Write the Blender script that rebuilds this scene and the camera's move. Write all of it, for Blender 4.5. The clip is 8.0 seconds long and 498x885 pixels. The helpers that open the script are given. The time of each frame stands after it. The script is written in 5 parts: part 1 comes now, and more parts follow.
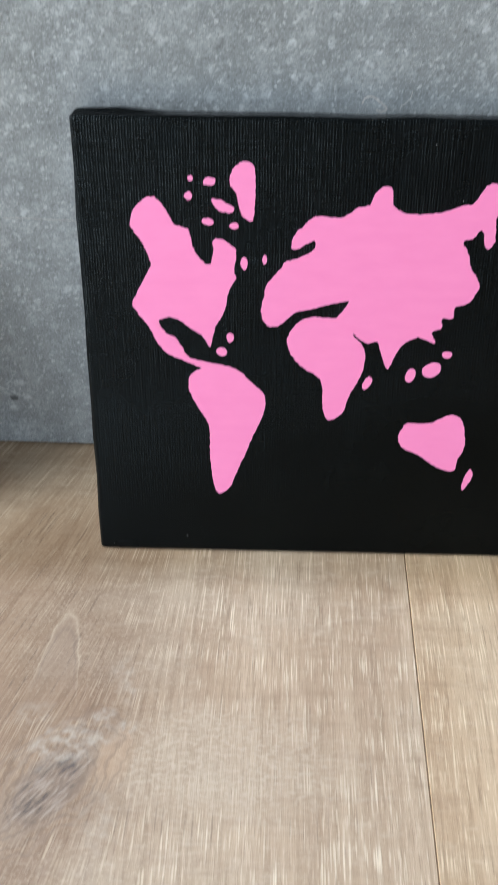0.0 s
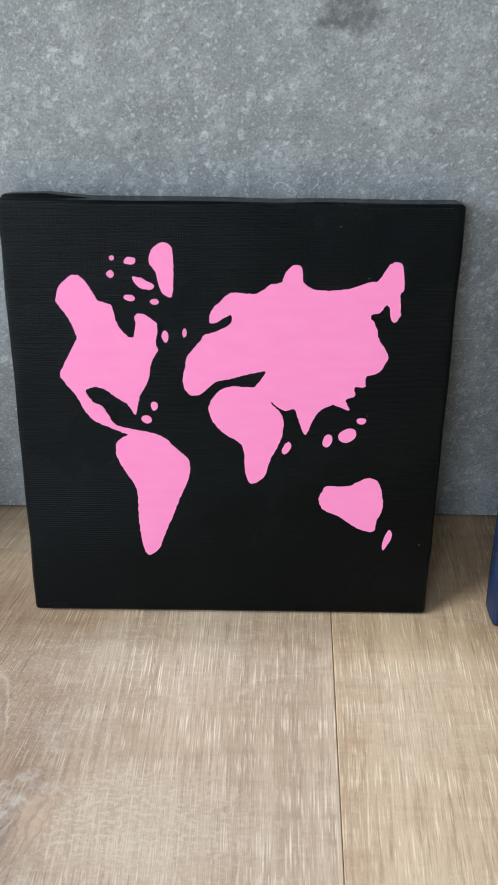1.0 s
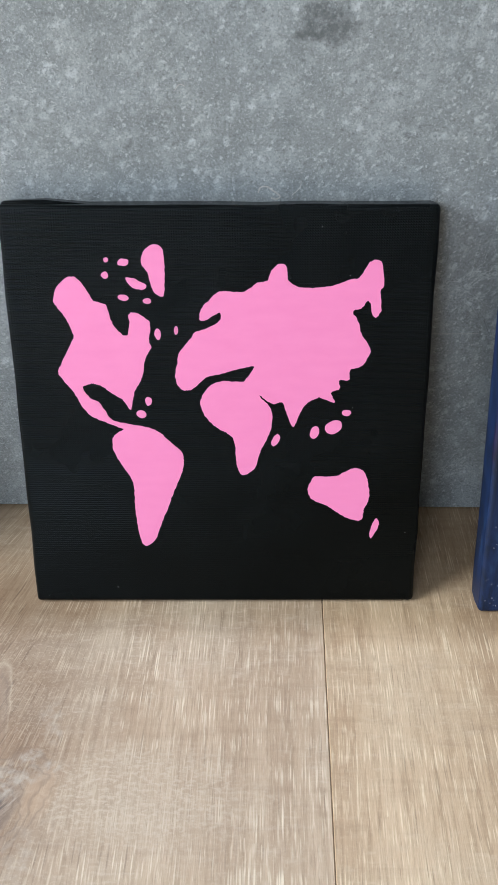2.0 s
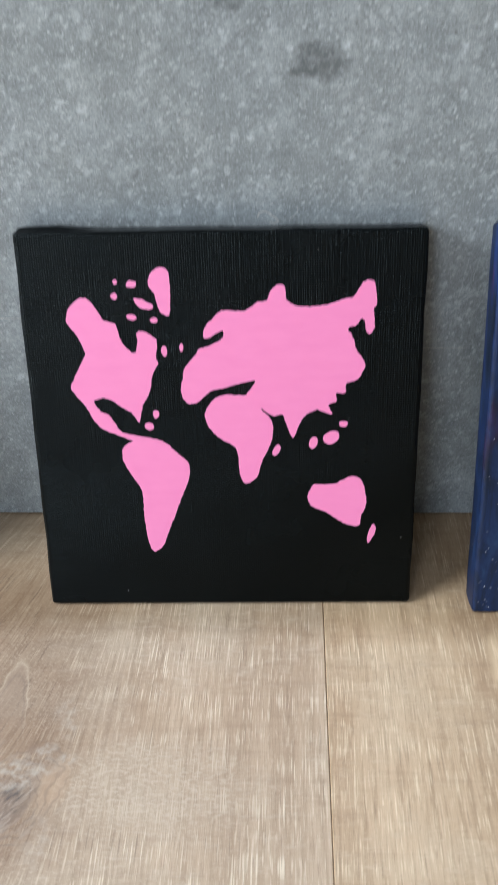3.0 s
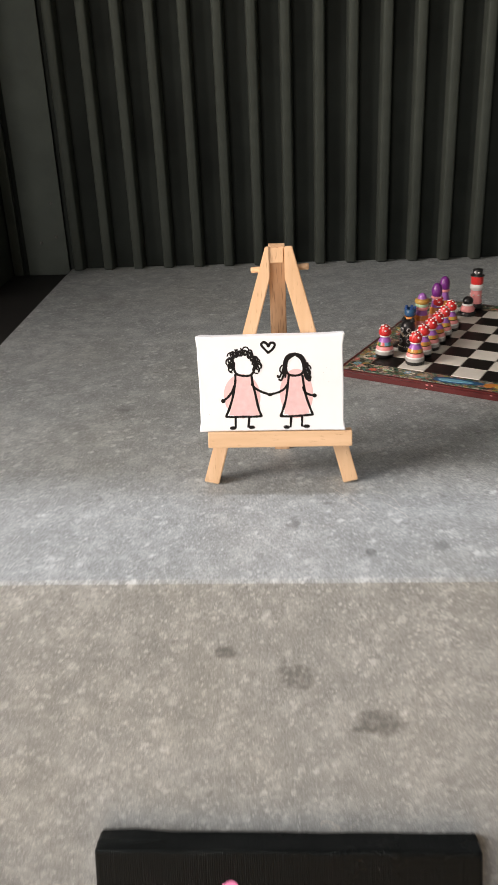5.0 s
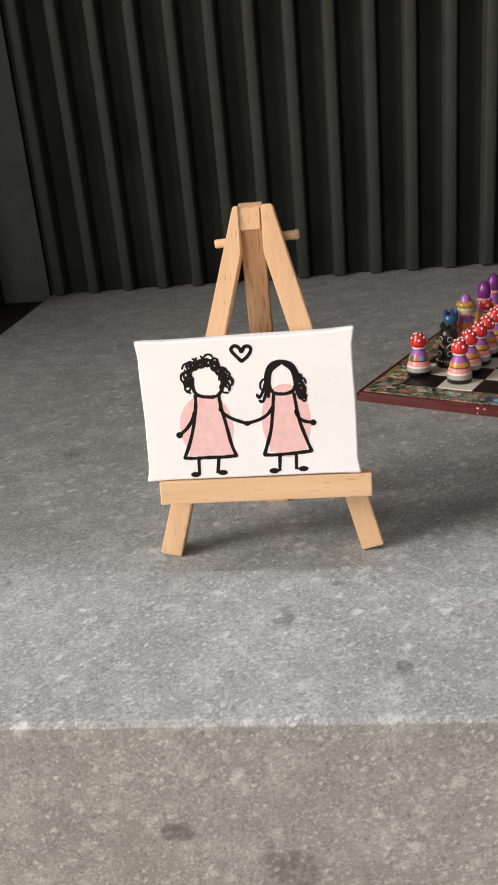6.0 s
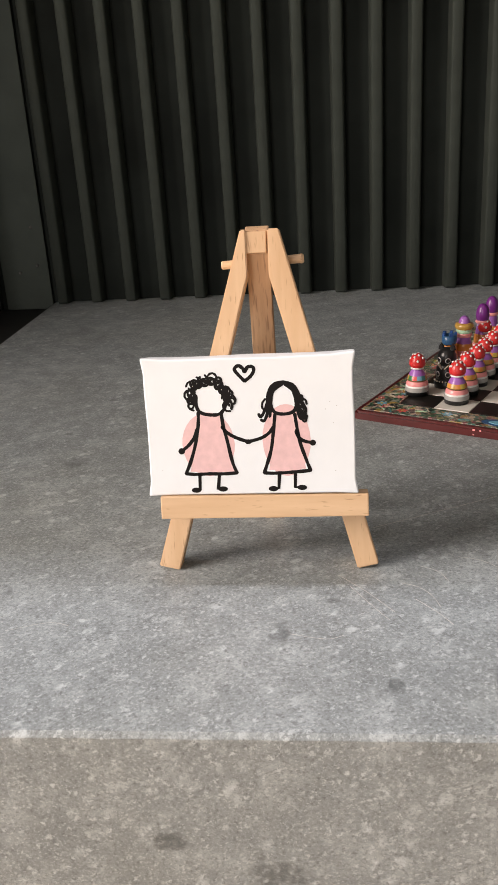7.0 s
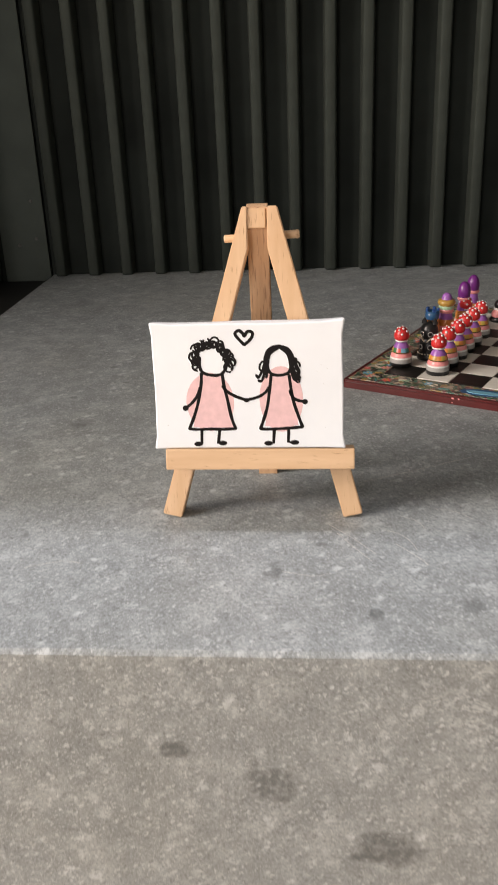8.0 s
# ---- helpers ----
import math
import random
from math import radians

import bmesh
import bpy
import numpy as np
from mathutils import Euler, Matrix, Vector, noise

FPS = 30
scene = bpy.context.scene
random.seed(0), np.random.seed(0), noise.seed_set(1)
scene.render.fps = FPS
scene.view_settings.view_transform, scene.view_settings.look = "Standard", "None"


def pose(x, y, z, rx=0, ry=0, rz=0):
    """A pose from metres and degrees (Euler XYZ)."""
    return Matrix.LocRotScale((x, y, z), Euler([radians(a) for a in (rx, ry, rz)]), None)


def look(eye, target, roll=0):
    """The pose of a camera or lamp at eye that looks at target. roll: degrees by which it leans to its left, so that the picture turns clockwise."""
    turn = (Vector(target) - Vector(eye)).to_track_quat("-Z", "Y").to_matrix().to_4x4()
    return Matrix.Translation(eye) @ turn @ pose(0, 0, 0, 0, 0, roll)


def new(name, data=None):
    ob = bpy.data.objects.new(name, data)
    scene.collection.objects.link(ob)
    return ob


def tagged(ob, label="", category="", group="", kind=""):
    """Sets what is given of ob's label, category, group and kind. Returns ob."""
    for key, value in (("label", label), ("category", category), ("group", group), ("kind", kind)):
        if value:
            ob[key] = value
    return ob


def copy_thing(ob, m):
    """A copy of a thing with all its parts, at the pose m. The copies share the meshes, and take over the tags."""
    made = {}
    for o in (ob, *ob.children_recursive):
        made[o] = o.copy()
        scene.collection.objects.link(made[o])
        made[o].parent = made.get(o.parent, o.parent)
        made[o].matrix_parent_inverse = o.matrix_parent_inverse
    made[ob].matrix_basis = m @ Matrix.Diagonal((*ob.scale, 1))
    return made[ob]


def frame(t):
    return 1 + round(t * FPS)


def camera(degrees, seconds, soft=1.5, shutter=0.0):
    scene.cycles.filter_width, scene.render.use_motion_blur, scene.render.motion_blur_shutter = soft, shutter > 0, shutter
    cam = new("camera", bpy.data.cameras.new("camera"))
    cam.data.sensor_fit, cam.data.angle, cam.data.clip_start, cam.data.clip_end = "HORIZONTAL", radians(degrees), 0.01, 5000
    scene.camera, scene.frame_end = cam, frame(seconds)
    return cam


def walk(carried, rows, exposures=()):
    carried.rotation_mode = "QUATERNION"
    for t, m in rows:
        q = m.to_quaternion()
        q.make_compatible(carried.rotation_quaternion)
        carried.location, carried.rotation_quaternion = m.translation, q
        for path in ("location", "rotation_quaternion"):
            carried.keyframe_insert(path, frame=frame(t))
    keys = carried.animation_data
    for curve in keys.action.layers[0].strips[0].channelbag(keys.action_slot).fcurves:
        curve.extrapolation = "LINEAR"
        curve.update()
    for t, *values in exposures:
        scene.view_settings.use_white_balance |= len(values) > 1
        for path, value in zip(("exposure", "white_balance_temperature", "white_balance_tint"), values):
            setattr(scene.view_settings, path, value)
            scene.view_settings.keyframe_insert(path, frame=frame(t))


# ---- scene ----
cam = camera(32.5, 8.0, soft=1.5, shutter=0.34)
PATH = [
    (0, (-0.007, -0.352, 0.333), (-0.093, 1.111, -1.028), -0.7),
    (0.2, (0.0, -0.353, 0.332), (-0.099, 1.166, -0.967), -1.4),
    (0.5, (0.011, -0.355, 0.331), (-0.058, 1.172, -0.958), -2.5),
    (1, (0.023, -0.359, 0.348), (-0.036, 1.184, -0.922), -0.3),
    (1.5, (0.029, -0.365, 0.351), (-0.03, 1.184, -0.913), -0.6),
    (2.8, (0.034, -0.402, 0.344), (-0.061, 1.207, -0.841), -2.4),
    (3, (0.037, -0.399, 0.364), (-0.064, 1.185, -0.854), -2.4),
    (3.5, (0.044, -0.45, 0.448), (-0.056, 1.16, -0.734), -0.9),
    (4, (0.035, -0.5, 0.553), (0.027, 1.13, -0.605), -0.3),
    (4.4, (0.007, -0.468, 0.616), (0.047, 1.252, -0.403), 0.2),
    (4.5, (0.012, -0.46, 0.614), (0.003, 1.318, -0.302), 0.4),
    (4.7, (0.009, -0.411, 0.603), (-0.052, 1.386, -0.274), -0.6),
    (5.8, (0.031, -0.188, 0.512), (-0.193, 1.646, -0.255), -6.3),
    (6, (0.03, -0.188, 0.513), (-0.183, 1.652, -0.243), -5.4),
    (6.2, (0.0304, -0.1896, 0.5146), (-0.167, 1.660, -0.219), -5.0),
    (6.5, (0.031, -0.192, 0.517), (-0.168, 1.654, -0.225), -4.3),
    (6.8, (0.0298, -0.1926, 0.5182), (-0.181, 1.6575, -0.2132), -3.9),
    (7, (0.029, -0.193, 0.519), (-0.173, 1.654, -0.22), -3.7),
    (7.5, (0.024, -0.197, 0.522), (-0.168, 1.648, -0.227), -3.2),
    (8, (0.027, -0.226, 0.523), (-0.141, 1.606, -0.261), -2.5),
]
walk(cam, [(t, look(eye, target, roll)) for t, eye, target, roll in PATH],
     [(0, 0.26, 5820, 8), (1.0, 0.25, 5800, 8), (3.0, 0.24, 5800, 8), (3.5, 0.30, 6150, 8), (4.0, 0.31, 6400, 11), (4.6, 0.55, 7250, 17), (5.8, 0.28, 7450, 18), (8.0, 0.30, 7450, 18)])

# ---- world and light ----
world = bpy.data.worlds.new("overcast_day")
world.use_nodes = True
scene.world = world
wn, wl = world.node_tree.nodes, world.node_tree.links
sky = wn.new("ShaderNodeTexSky")
sky.sky_type, sky.sun_disc = "NISHITA", False
sky.sun_elevation, sky.sun_rotation = radians(50), radians(210)
wl.new(sky.outputs[0], wn["Background"].inputs[0])
wn["Background"].inputs[1].default_value = 0.1


def area(name, m, w, h, watts, colour):
    """A rectangular lamp that fills an opening with daylight."""
    d = bpy.data.lights.new(name, "AREA")
    d.shape, d.size, d.size_y, d.energy, d.color = "RECTANGLE", w, h, watts, colour
    ob = new(name, d)
    ob.matrix_world = m
    return ob


area("skylight_daylight", look((-0.35, 0.565, 2.46), (-0.35, 0.5649, 0)), 2.3, 0.13, 26.5, (0.80, 0.87, 1.0))
area("window_daylight", look((-2.04, -0.80, 1.45), (0, -0.80, 1.45)), 1.2, 1.6, 84, (1.0, 0.975, 0.94))
area("garden_door_daylight", look((-1.1, -3.04, 1.11), (-1.1, 0, 1.11)), 1.0, 2.1, 25, (0.97, 0.98, 1.0))

H = 0.352          # height of the hearth's top
LEAN = 16.5        # lean of the large canvases, degrees


# ---- materials ----
class Mat:
    """Small helper round one node material."""

    def __init__(self, name, rough=0.6, metal=0.0, spec=0.5):
        self.m = bpy.data.materials.new(name)
        self.m.use_nodes = True
        self.n, self.l = self.m.node_tree.nodes, self.m.node_tree.links
        self.b = self.n["Principled BSDF"]
        self.b.inputs["Roughness"].default_value = rough
        self.b.inputs["Metallic"].default_value = metal
        self.b.inputs["Specular IOR Level"].default_value = spec

    def node(self, kind, **kw):
        nd = self.n.new(kind)
        for k, v in kw.items():
            if k == "operation":
                nd.operation = v
            elif k == "blend_type":
                nd.blend_type = v
            elif k == "feature":
                nd.feature = v
            elif k == "data_type":
                nd.data_type = v
            elif k == "wave_profile":
                nd.wave_profile = v
            elif k == "bands_direction":
                nd.bands_direction = v
        return nd

    def link(self, a, b):
        self.l.new(a, b)

    def world_pos(self):
        return self.node("ShaderNodeNewGeometry").outputs["Position"]

    def object_pos(self):
        return self.node("ShaderNodeTexCoord").outputs["Object"]

    def scaled(self, vec, sx, sy, sz, off=(0, 0, 0)):
        mp = self.node("ShaderNodeMapping")
        mp.inputs["Scale"].default_value = (sx, sy, sz)
        mp.inputs["Location"].default_value = off
        self.link(vec, mp.inputs["Vector"])
        return mp.outputs[0]

    def noise(self, vec, scale, detail=4.0, rough=0.55, distort=0.0):
        nd = self.node("ShaderNodeTexNoise")
        nd.inputs["Scale"].default_value = scale
        nd.inputs["Detail"].default_value = detail
        nd.inputs["Roughness"].default_value = rough
        nd.inputs["Distortion"].default_value = distort
        self.link(vec, nd.inputs["Vector"])
        return nd.outputs[0]

    def voronoi(self, vec, scale, feature="F1", randomness=1.0):
        nd = self.node("ShaderNodeTexVoronoi", feature=feature)
        nd.inputs["Scale"].default_value = scale
        nd.inputs["Randomness"].default_value = randomness
        self.link(vec, nd.inputs["Vector"])
        return nd

    def ramp(self, fac, *stops):
        nd = self.node("ShaderNodeValToRGB")
        el = nd.color_ramp.elements
        while len(el) < len(stops):
            el.new(0.5)
        for e, (p, c) in zip(el, stops):
            e.position = p
            e.color = (c, c, c, 1) if isinstance(c, (int, float)) else (*c, 1)
        self.link(fac, nd.inputs[0])
        return nd.outputs[0]

    def mix(self, fac, a, b, how="MIX"):
        nd = self.node("ShaderNodeMix", data_type="RGBA", blend_type=how)
        for v, s in ((fac, nd.inputs[0]), (a, nd.inputs[6]), (b, nd.inputs[7])):
            if isinstance(v, (int, float)):
                s.default_value = v
            elif isinstance(v, tuple):
                s.default_value = (*v, 1)
            else:
                self.link(v, s)
        return nd.outputs[2]

    def math(self, op, a, b=0.0, c=0.0):
        nd = self.node("ShaderNodeMath", operation=op)
        for v, s in zip((a, b, c), nd.inputs):
            if isinstance(v, (int, float)):
                s.default_value = v
            else:
                self.link(v, s)
        return nd.outputs[0]

    def spot(self, vec, at, radii, wobble=0.0, wobble_scale=60.0, turn=0.0):
        """1 at a place, 0 from its (uneven) rim on."""
        mp = self.node("ShaderNodeMapping")
        mp.vector_type = "TEXTURE"
        mp.inputs["Location"].default_value = at
        mp.inputs["Scale"].default_value = radii
        mp.inputs["Rotation"].default_value = (0, 0, radians(turn))
        self.link(vec, mp.inputs["Vector"])
        ln = self.node("ShaderNodeVectorMath", operation="LENGTH")
        self.link(mp.outputs[0], ln.inputs[0])
        d = ln.outputs["Value"]
        if wobble:
            d = self.math("ADD", d, self.math("MULTIPLY", self.math("SUBTRACT", self.noise(vec, wobble_scale, 3), 0.5), wobble))
        return self.math("SUBTRACT", 1.0, d, 0.0)

    def colour(self, c):
        if isinstance(c, tuple):
            self.b.inputs["Base Color"].default_value = (*c, 1)
        else:
            self.link(c, self.b.inputs["Base Color"])
        return self

    def rough(self, v):
        self.link(v, self.b.inputs["Roughness"])
        return self

    def bump(self, height, strength=0.3, distance=0.001):
        nd = self.node("ShaderNodeBump")
        nd.inputs["Strength"].default_value = strength
        nd.inputs["Distance"].default_value = distance
        self.link(height, nd.inputs["Height"])
        self.link(nd.outputs[0], self.b.inputs["Normal"])
        return self


def stone_material():
    s = Mat("grey_stone", 0.55)
    p = s.world_pos()
    cloud = s.noise(p, 9, 5, 0.6)
    mott = s.noise(p, 60, 5, 0.65)
    fine = s.noise(p, 420, 4, 0.7)
    base = s.ramp(cloud, (0.28, (0.24, 0.245, 0.24)), (0.5, (0.30, 0.305, 0.298)), (0.72, (0.36, 0.362, 0.352)))
    base = s.mix(s.ramp(mott, (0.36, 0.0), (0.62, 1.0)), s.mix(0.3, base, (0.13, 0.13, 0.125)), base)
    base = s.mix(s.math("MULTIPLY", s.ramp(mott, (0.5, 0.0), (0.68, 1.0)), 0.38), base, (0.46, 0.46, 0.45))
    blot = s.math("MULTIPLY", s.ramp(s.noise(p, 110, 5, 0.7), (0.56, 0.0), (0.66, 1.0)), s.ramp(s.noise(p, 24, 2), (0.45, 0.15), (0.6, 1.0)))
    base = s.mix(s.math("MULTIPLY", blot, 0.18), base, (0.56, 0.555, 0.54))
    # soft pale islands and thin wandering veins
    isle = s.math("MULTIPLY", s.ramp(s.noise(p, 46, 4, 0.6, 0.6), (0.54, 0.0), (0.68, 1.0)), s.ramp(s.noise(p, 13, 2), (0.42, 0.2), (0.6, 1.0)))
    base = s.mix(s.math("MULTIPLY", isle, 0.22), base, (0.52, 0.52, 0.505))
    vein = s.math("ABSOLUTE", s.math("SUBTRACT", s.noise(p, 22, 5, 0.62, 1.2), 0.5))
    vein = s.math("MULTIPLY", s.ramp(vein, (0.002, 1.0), (0.012, 0.0)), s.ramp(s.noise(p, 17, 2), (0.55, 0.0), (0.66, 1.0)))
    base = s.mix(s.math("MULTIPLY", vein, 0.6), base, (0.58, 0.58, 0.565))
    fissure = s.math("ABSOLUTE", s.math("SUBTRACT", s.noise(s.scaled(p, 1, 1, 1, (3, 1, 7)), 30, 5, 0.65, 1.0), 0.5))
    fissure = s.math("MULTIPLY", s.ramp(fissure, (0.002, 1.0), (0.010, 0.0)), s.ramp(s.noise(s.scaled(p, 1, 1, 1, (9, 4, 2)), 26, 2), (0.58, 0.0), (0.68, 1.0)))
    base = s.mix(s.math("MULTIPLY", fissure, 0.65), base, (0.12, 0.122, 0.12))
    # pale mineral flecks, two sizes
    warp = s.noise(p, 260, 4, 0.65)
    vec = s.node("ShaderNodeVectorMath", operation="MULTIPLY_ADD")
    s.link(warp, vec.inputs[0])
    vec.inputs[1].default_value = (0.010, 0.010, 0.010)
    s.link(p, vec.inputs[2])
    v1 = s.voronoi(vec.outputs[0], 150)
    pick = s.ramp(s.noise(p, 38, 2), (0.42, 0.0), (0.62, 1.0))
    fleck = s.math("MULTIPLY", s.ramp(v1.outputs["Distance"], (0.12, 1.0), (0.42, 0.0)), s.ramp(v1.outputs["Color"], (0.42, 0.0), (0.68, 1.0)))
    fleck = s.math("MULTIPLY", fleck, s.math("ADD", s.math("MULTIPLY", pick, 0.7), 0.3))
    v2 = s.voronoi(vec.outputs[0], 400)
    grit = s.math("MULTIPLY", s.ramp(v2.outputs["Distance"], (0.2, 1.0), (0.45, 0.0)), s.ramp(v2.outputs["Color"], (0.5, 0.0), (0.8, 1.0)))
    sand = s.noise(p, 900, 3, 0.75)
    v3 = s.voronoi(vec.outputs[0], 820)
    dust = s.math("MULTIPLY", s.ramp(v3.outputs["Distance"], (0.22, 1.0), (0.42, 0.0)), s.ramp(v3.outputs["Color"], (0.62, 0.0), (0.74, 1.0)))
    base = s.mix(s.math("MULTIPLY", fleck, 0.6), base, (0.66, 0.655, 0.645))
    base = s.mix(s.math("MULTIPLY", grit, 0.7), base, (0.62, 0.61, 0.60))
    base = s.mix(s.ramp(fine, (0.3, 0.75), (0.46, 0.0)), base, (0.13, 0.13, 0.128))
    base = s.mix(s.ramp(sand, (0.32, 0.68), (0.47, 0.0)), base, (0.12, 0.12, 0.117))
    base = s.mix(s.ramp(sand, (0.54, 0.0), (0.70, 0.55)), base, (0.58, 0.58, 0.565))
    base = s.mix(s.math("MULTIPLY", dust, 0.5), base, (0.64, 0.635, 0.62))
    # small dark pits
    pits = s.noise(p, 75, 2, 0.4)
    base = s.mix(s.ramp(pits, (0.22, 0.55), (0.27, 0.0)), base, (0.09, 0.09, 0.088))
    # a few large pale specks
    v4 = s.voronoi(vec.outputs[0], 105)
    speck = s.math("MULTIPLY", s.ramp(v4.outputs["Distance"], (0.10, 1.0), (0.24, 0.0)), s.ramp(v4.outputs["Color"], (0.60, 0.0), (0.66, 1.0)))
    base = s.mix(s.math("MULTIPLY", speck, 0.62), base, (0.66, 0.66, 0.64))
    # single dark stains of the slabs, broken up inside
    blotch = s.ramp(s.noise(p, 340, 3, 0.6), (0.36, 0.42), (0.56, 1.0))
    for at, radii, k in (((0.050, 0, 0.267), (0.013, 0.02, 0.010), 0.8), ((0.009, 0, 0.297), (0.011, 0.02, 0.009), 0.7),
                         ((-0.024, 0, 0.311), (0.006, 0.02, 0.004), 0.8), ((-0.156, 0, 0.0345), (0.0022, 0.02, 0.0022), 1.6),
                         ((0.046, 0.023, H), (0.004, 0.004, 0.02), 0.8), ((0.080, 0.028, H), (0.004, 0.004, 0.02), 0.6),
                         ((-0.105, 0.203, H), (0.008, 0.007, 0.02), 0.5)):
        m = s.math("MULTIPLY", s.ramp(s.spot(p, at, radii, 1.9, 100), (0.0, 0.0), (0.35, min(1.0, k * 0.9))), blotch)
        base = s.mix(m, base, (0.085, 0.087, 0.085))
    # faint warm and cool clouds
    base = s.mix(1.0, base, s.ramp(s.noise(s.scaled(p, 1, 1, 1, (4, 8, 1)), 6, 3, 0.6), (0.34, (1.015, 1.0, 0.97)), (0.5, (1.0, 1.0, 1.0)), (0.66, (0.99, 1.0, 1.01))), "MULTIPLY")
    s.colour(s.mix(1.0, base, (0.905, 0.995, 1.05), "MULTIPLY"))
    s.rough(s.ramp(mott, (0.3, 0.62), (0.7, 0.46)))
    s.bump(s.math("ADD", s.math("MULTIPLY", fine, 0.6), s.math("MULTIPLY", mott, 0.6)), 0.35, 0.0008)
    return s.m


def oak_material():
    s = Mat("limed_oak", 0.5)
    p = s.world_pos()
    info = s.node("ShaderNodeObjectInfo")
    shift = s.node("ShaderNodeVectorMath", operation="MULTIPLY_ADD")
    s.link(info.outputs["Random"], shift.inputs[0])
    shift.inputs[1].default_value = (3.1, 7.7, 0)
    s.link(p, shift.inputs[2])
    q = shift.outputs[0]
    # the grain bends round the knot
    k = s.spot(p, (-0.110, -0.17, 0), (0.10, 0.26, 1))
    kk = s.math("MAXIMUM", k, 0.0)
    at = s.node("ShaderNodeSeparateXYZ")
    s.link(p, at.inputs[0])
    lean = s.math("MULTIPLY", s.ramp(s.math("MULTIPLY", at.outputs[0], -1.0), (0.055, 0.0), (0.12, 1.0)), -0.38)
    slant = s.math("MULTIPLY", s.math("MULTIPLY", lean, s.ramp(s.math("MULTIPLY", at.outputs[0], -1.0), (0.185, 1.0), (0.187, 0.0))), s.math("ADD", at.outputs[1], 0.20))
    bend = s.math("ADD", s.math("MULTIPLY", s.math("MULTIPLY", kk, kk), 0.02), slant)
    low = s.math("MULTIPLY", s.math("SUBTRACT", s.noise(s.scaled(q, 5, 1.5, 1), 1.0, 2), 0.5), 0.022)
    cmb = s.node("ShaderNodeCombineXYZ")
    s.link(s.math("ADD", bend, low), cmb.inputs[0])
    add = s.node("ShaderNodeVectorMath", operation="ADD")
    s.link(q, add.inputs[0])
    s.link(cmb.outputs[0], add.inputs[1])
    g = add.outputs[0]
    band = s.noise(s.scaled(g, 30, 1.3, 1), 1.0, 4, 0.6)
    line = s.noise(s.scaled(g, 330, 12, 1), 1.0, 4, 0.65)
    pore = s.noise(s.scaled(g, 1080, 78, 1), 1.0, 3.0, 0.6)
    grit = s.noise(s.scaled(p, 620, 760, 1), 1.0, 3, 0.6)
    cross = s.noise(s.scaled(q, 90, 300, 1), 1.0, 3, 0.7)
    patch = s.noise(s.scaled(q, 9, 12, 1), 1.0, 3, 0.6)
    base = s.ramp(band, (0.28, (0.38, 0.275, 0.19)), (0.5, (0.50, 0.385, 0.28)), (0.72, (0.60, 0.48, 0.365)))
    base = s.mix(s.ramp(line, (0.32, 0.55), (0.52, 0.0)), base, (0.29, 0.20, 0.13))
    base = s.mix(s.math("MULTIPLY", s.ramp(patch, (0.48, 0.0), (0.66, 1.0)), 0.5), base, (0.52, 0.45, 0.37))
    base = s.mix(s.math("MULTIPLY", s.ramp(cross, (0.52, 0.0), (0.68, 0.7)), s.ramp(patch, (0.45, 0.2), (0.62, 1.0))), base, (0.62, 0.53, 0.44))
    base = s.mix(s.ramp(pore, (0.57, 0.0), (0.66, 0.5)), base, (0.70, 0.59, 0.47))
    base = s.mix(s.ramp(pore, (0.30, 0.5), (0.42, 0.0)), base, (0.29, 0.20, 0.14))
    # short limed pores and thin dark checks, in blocks across the board
    block = s.ramp(s.noise(s.scaled(q, 38, 85, 1, (2, 5, 0)), 1.0, 3, 0.55), (0.36, 0.12), (0.58, 1.0))
    for sx, sy, off, c, lo, hi, k in ((960, 84, (0, 0, 0), (0.80, 0.71, 0.58), 0.50, 0.56, 0.6), (880, 36, (4, 9, 0), (0.82, 0.73, 0.60), 0.56, 0.60, 0.8),
                                      (1000, 52, (1, 6, 0), (0.80, 0.71, 0.58), 0.62, 0.66, 0.7), (980, 40, (8, 3, 0), (0.25, 0.18, 0.125), 0.66, 0.72, 0.6)):
        cell = s.voronoi(s.scaled(g, sx, sy, 1, off), 1.0)
        dash = s.math("MULTIPLY", s.ramp(cell.outputs["Distance"], (0.20, 1.0), (0.40, 0.0)), s.ramp(cell.outputs["Color"], (lo, 0.0), (hi, 1.0)))
        base = s.mix(s.math("MULTIPLY", s.math("MULTIPLY", dash, block), k), base, c)
    fiddle = s.noise(s.scaled(q, 22, 170, 1), 1.0, 3, 0.6)
    base = s.mix(s.ramp(fiddle, (0.34, 0.30), (0.50, 0.0)), base, s.mix(1.0, base, (0.74, 0.70, 0.68), "MULTIPLY"))
    # browner heartwood round the knot
    heart = s.ramp(s.spot(p, (-0.125, -0.165, 0), (0.085, 0.16, 1), 0.5, 14), (0.0, 0.0), (0.5, 0.9))
    base = s.mix(heart, base, s.mix(1.0, base, (0.62, 0.55, 0.50), "MULTIPLY"))
    # thin dark checks that slant through the heartwood
    tilted = s.node("ShaderNodeMapping")
    tilted.inputs["Rotation"].default_value = (0, 0, radians(19))
    s.link(p, tilted.inputs["Vector"])
    split = s.ramp(s.noise(s.scaled(tilted.outputs[0], 620, 34, 1), 1.0, 3, 0.6), (0.60, 0.0), (0.66, 0.85))
    where = s.ramp(s.spot(p, (-0.128, -0.115, 0), (0.045, 0.085, 1), 0.5, 30), (0.0, 0.0), (0.3, 1.0))
    base = s.mix(s.math("MULTIPLY", split, where), base, (0.19, 0.135, 0.095))
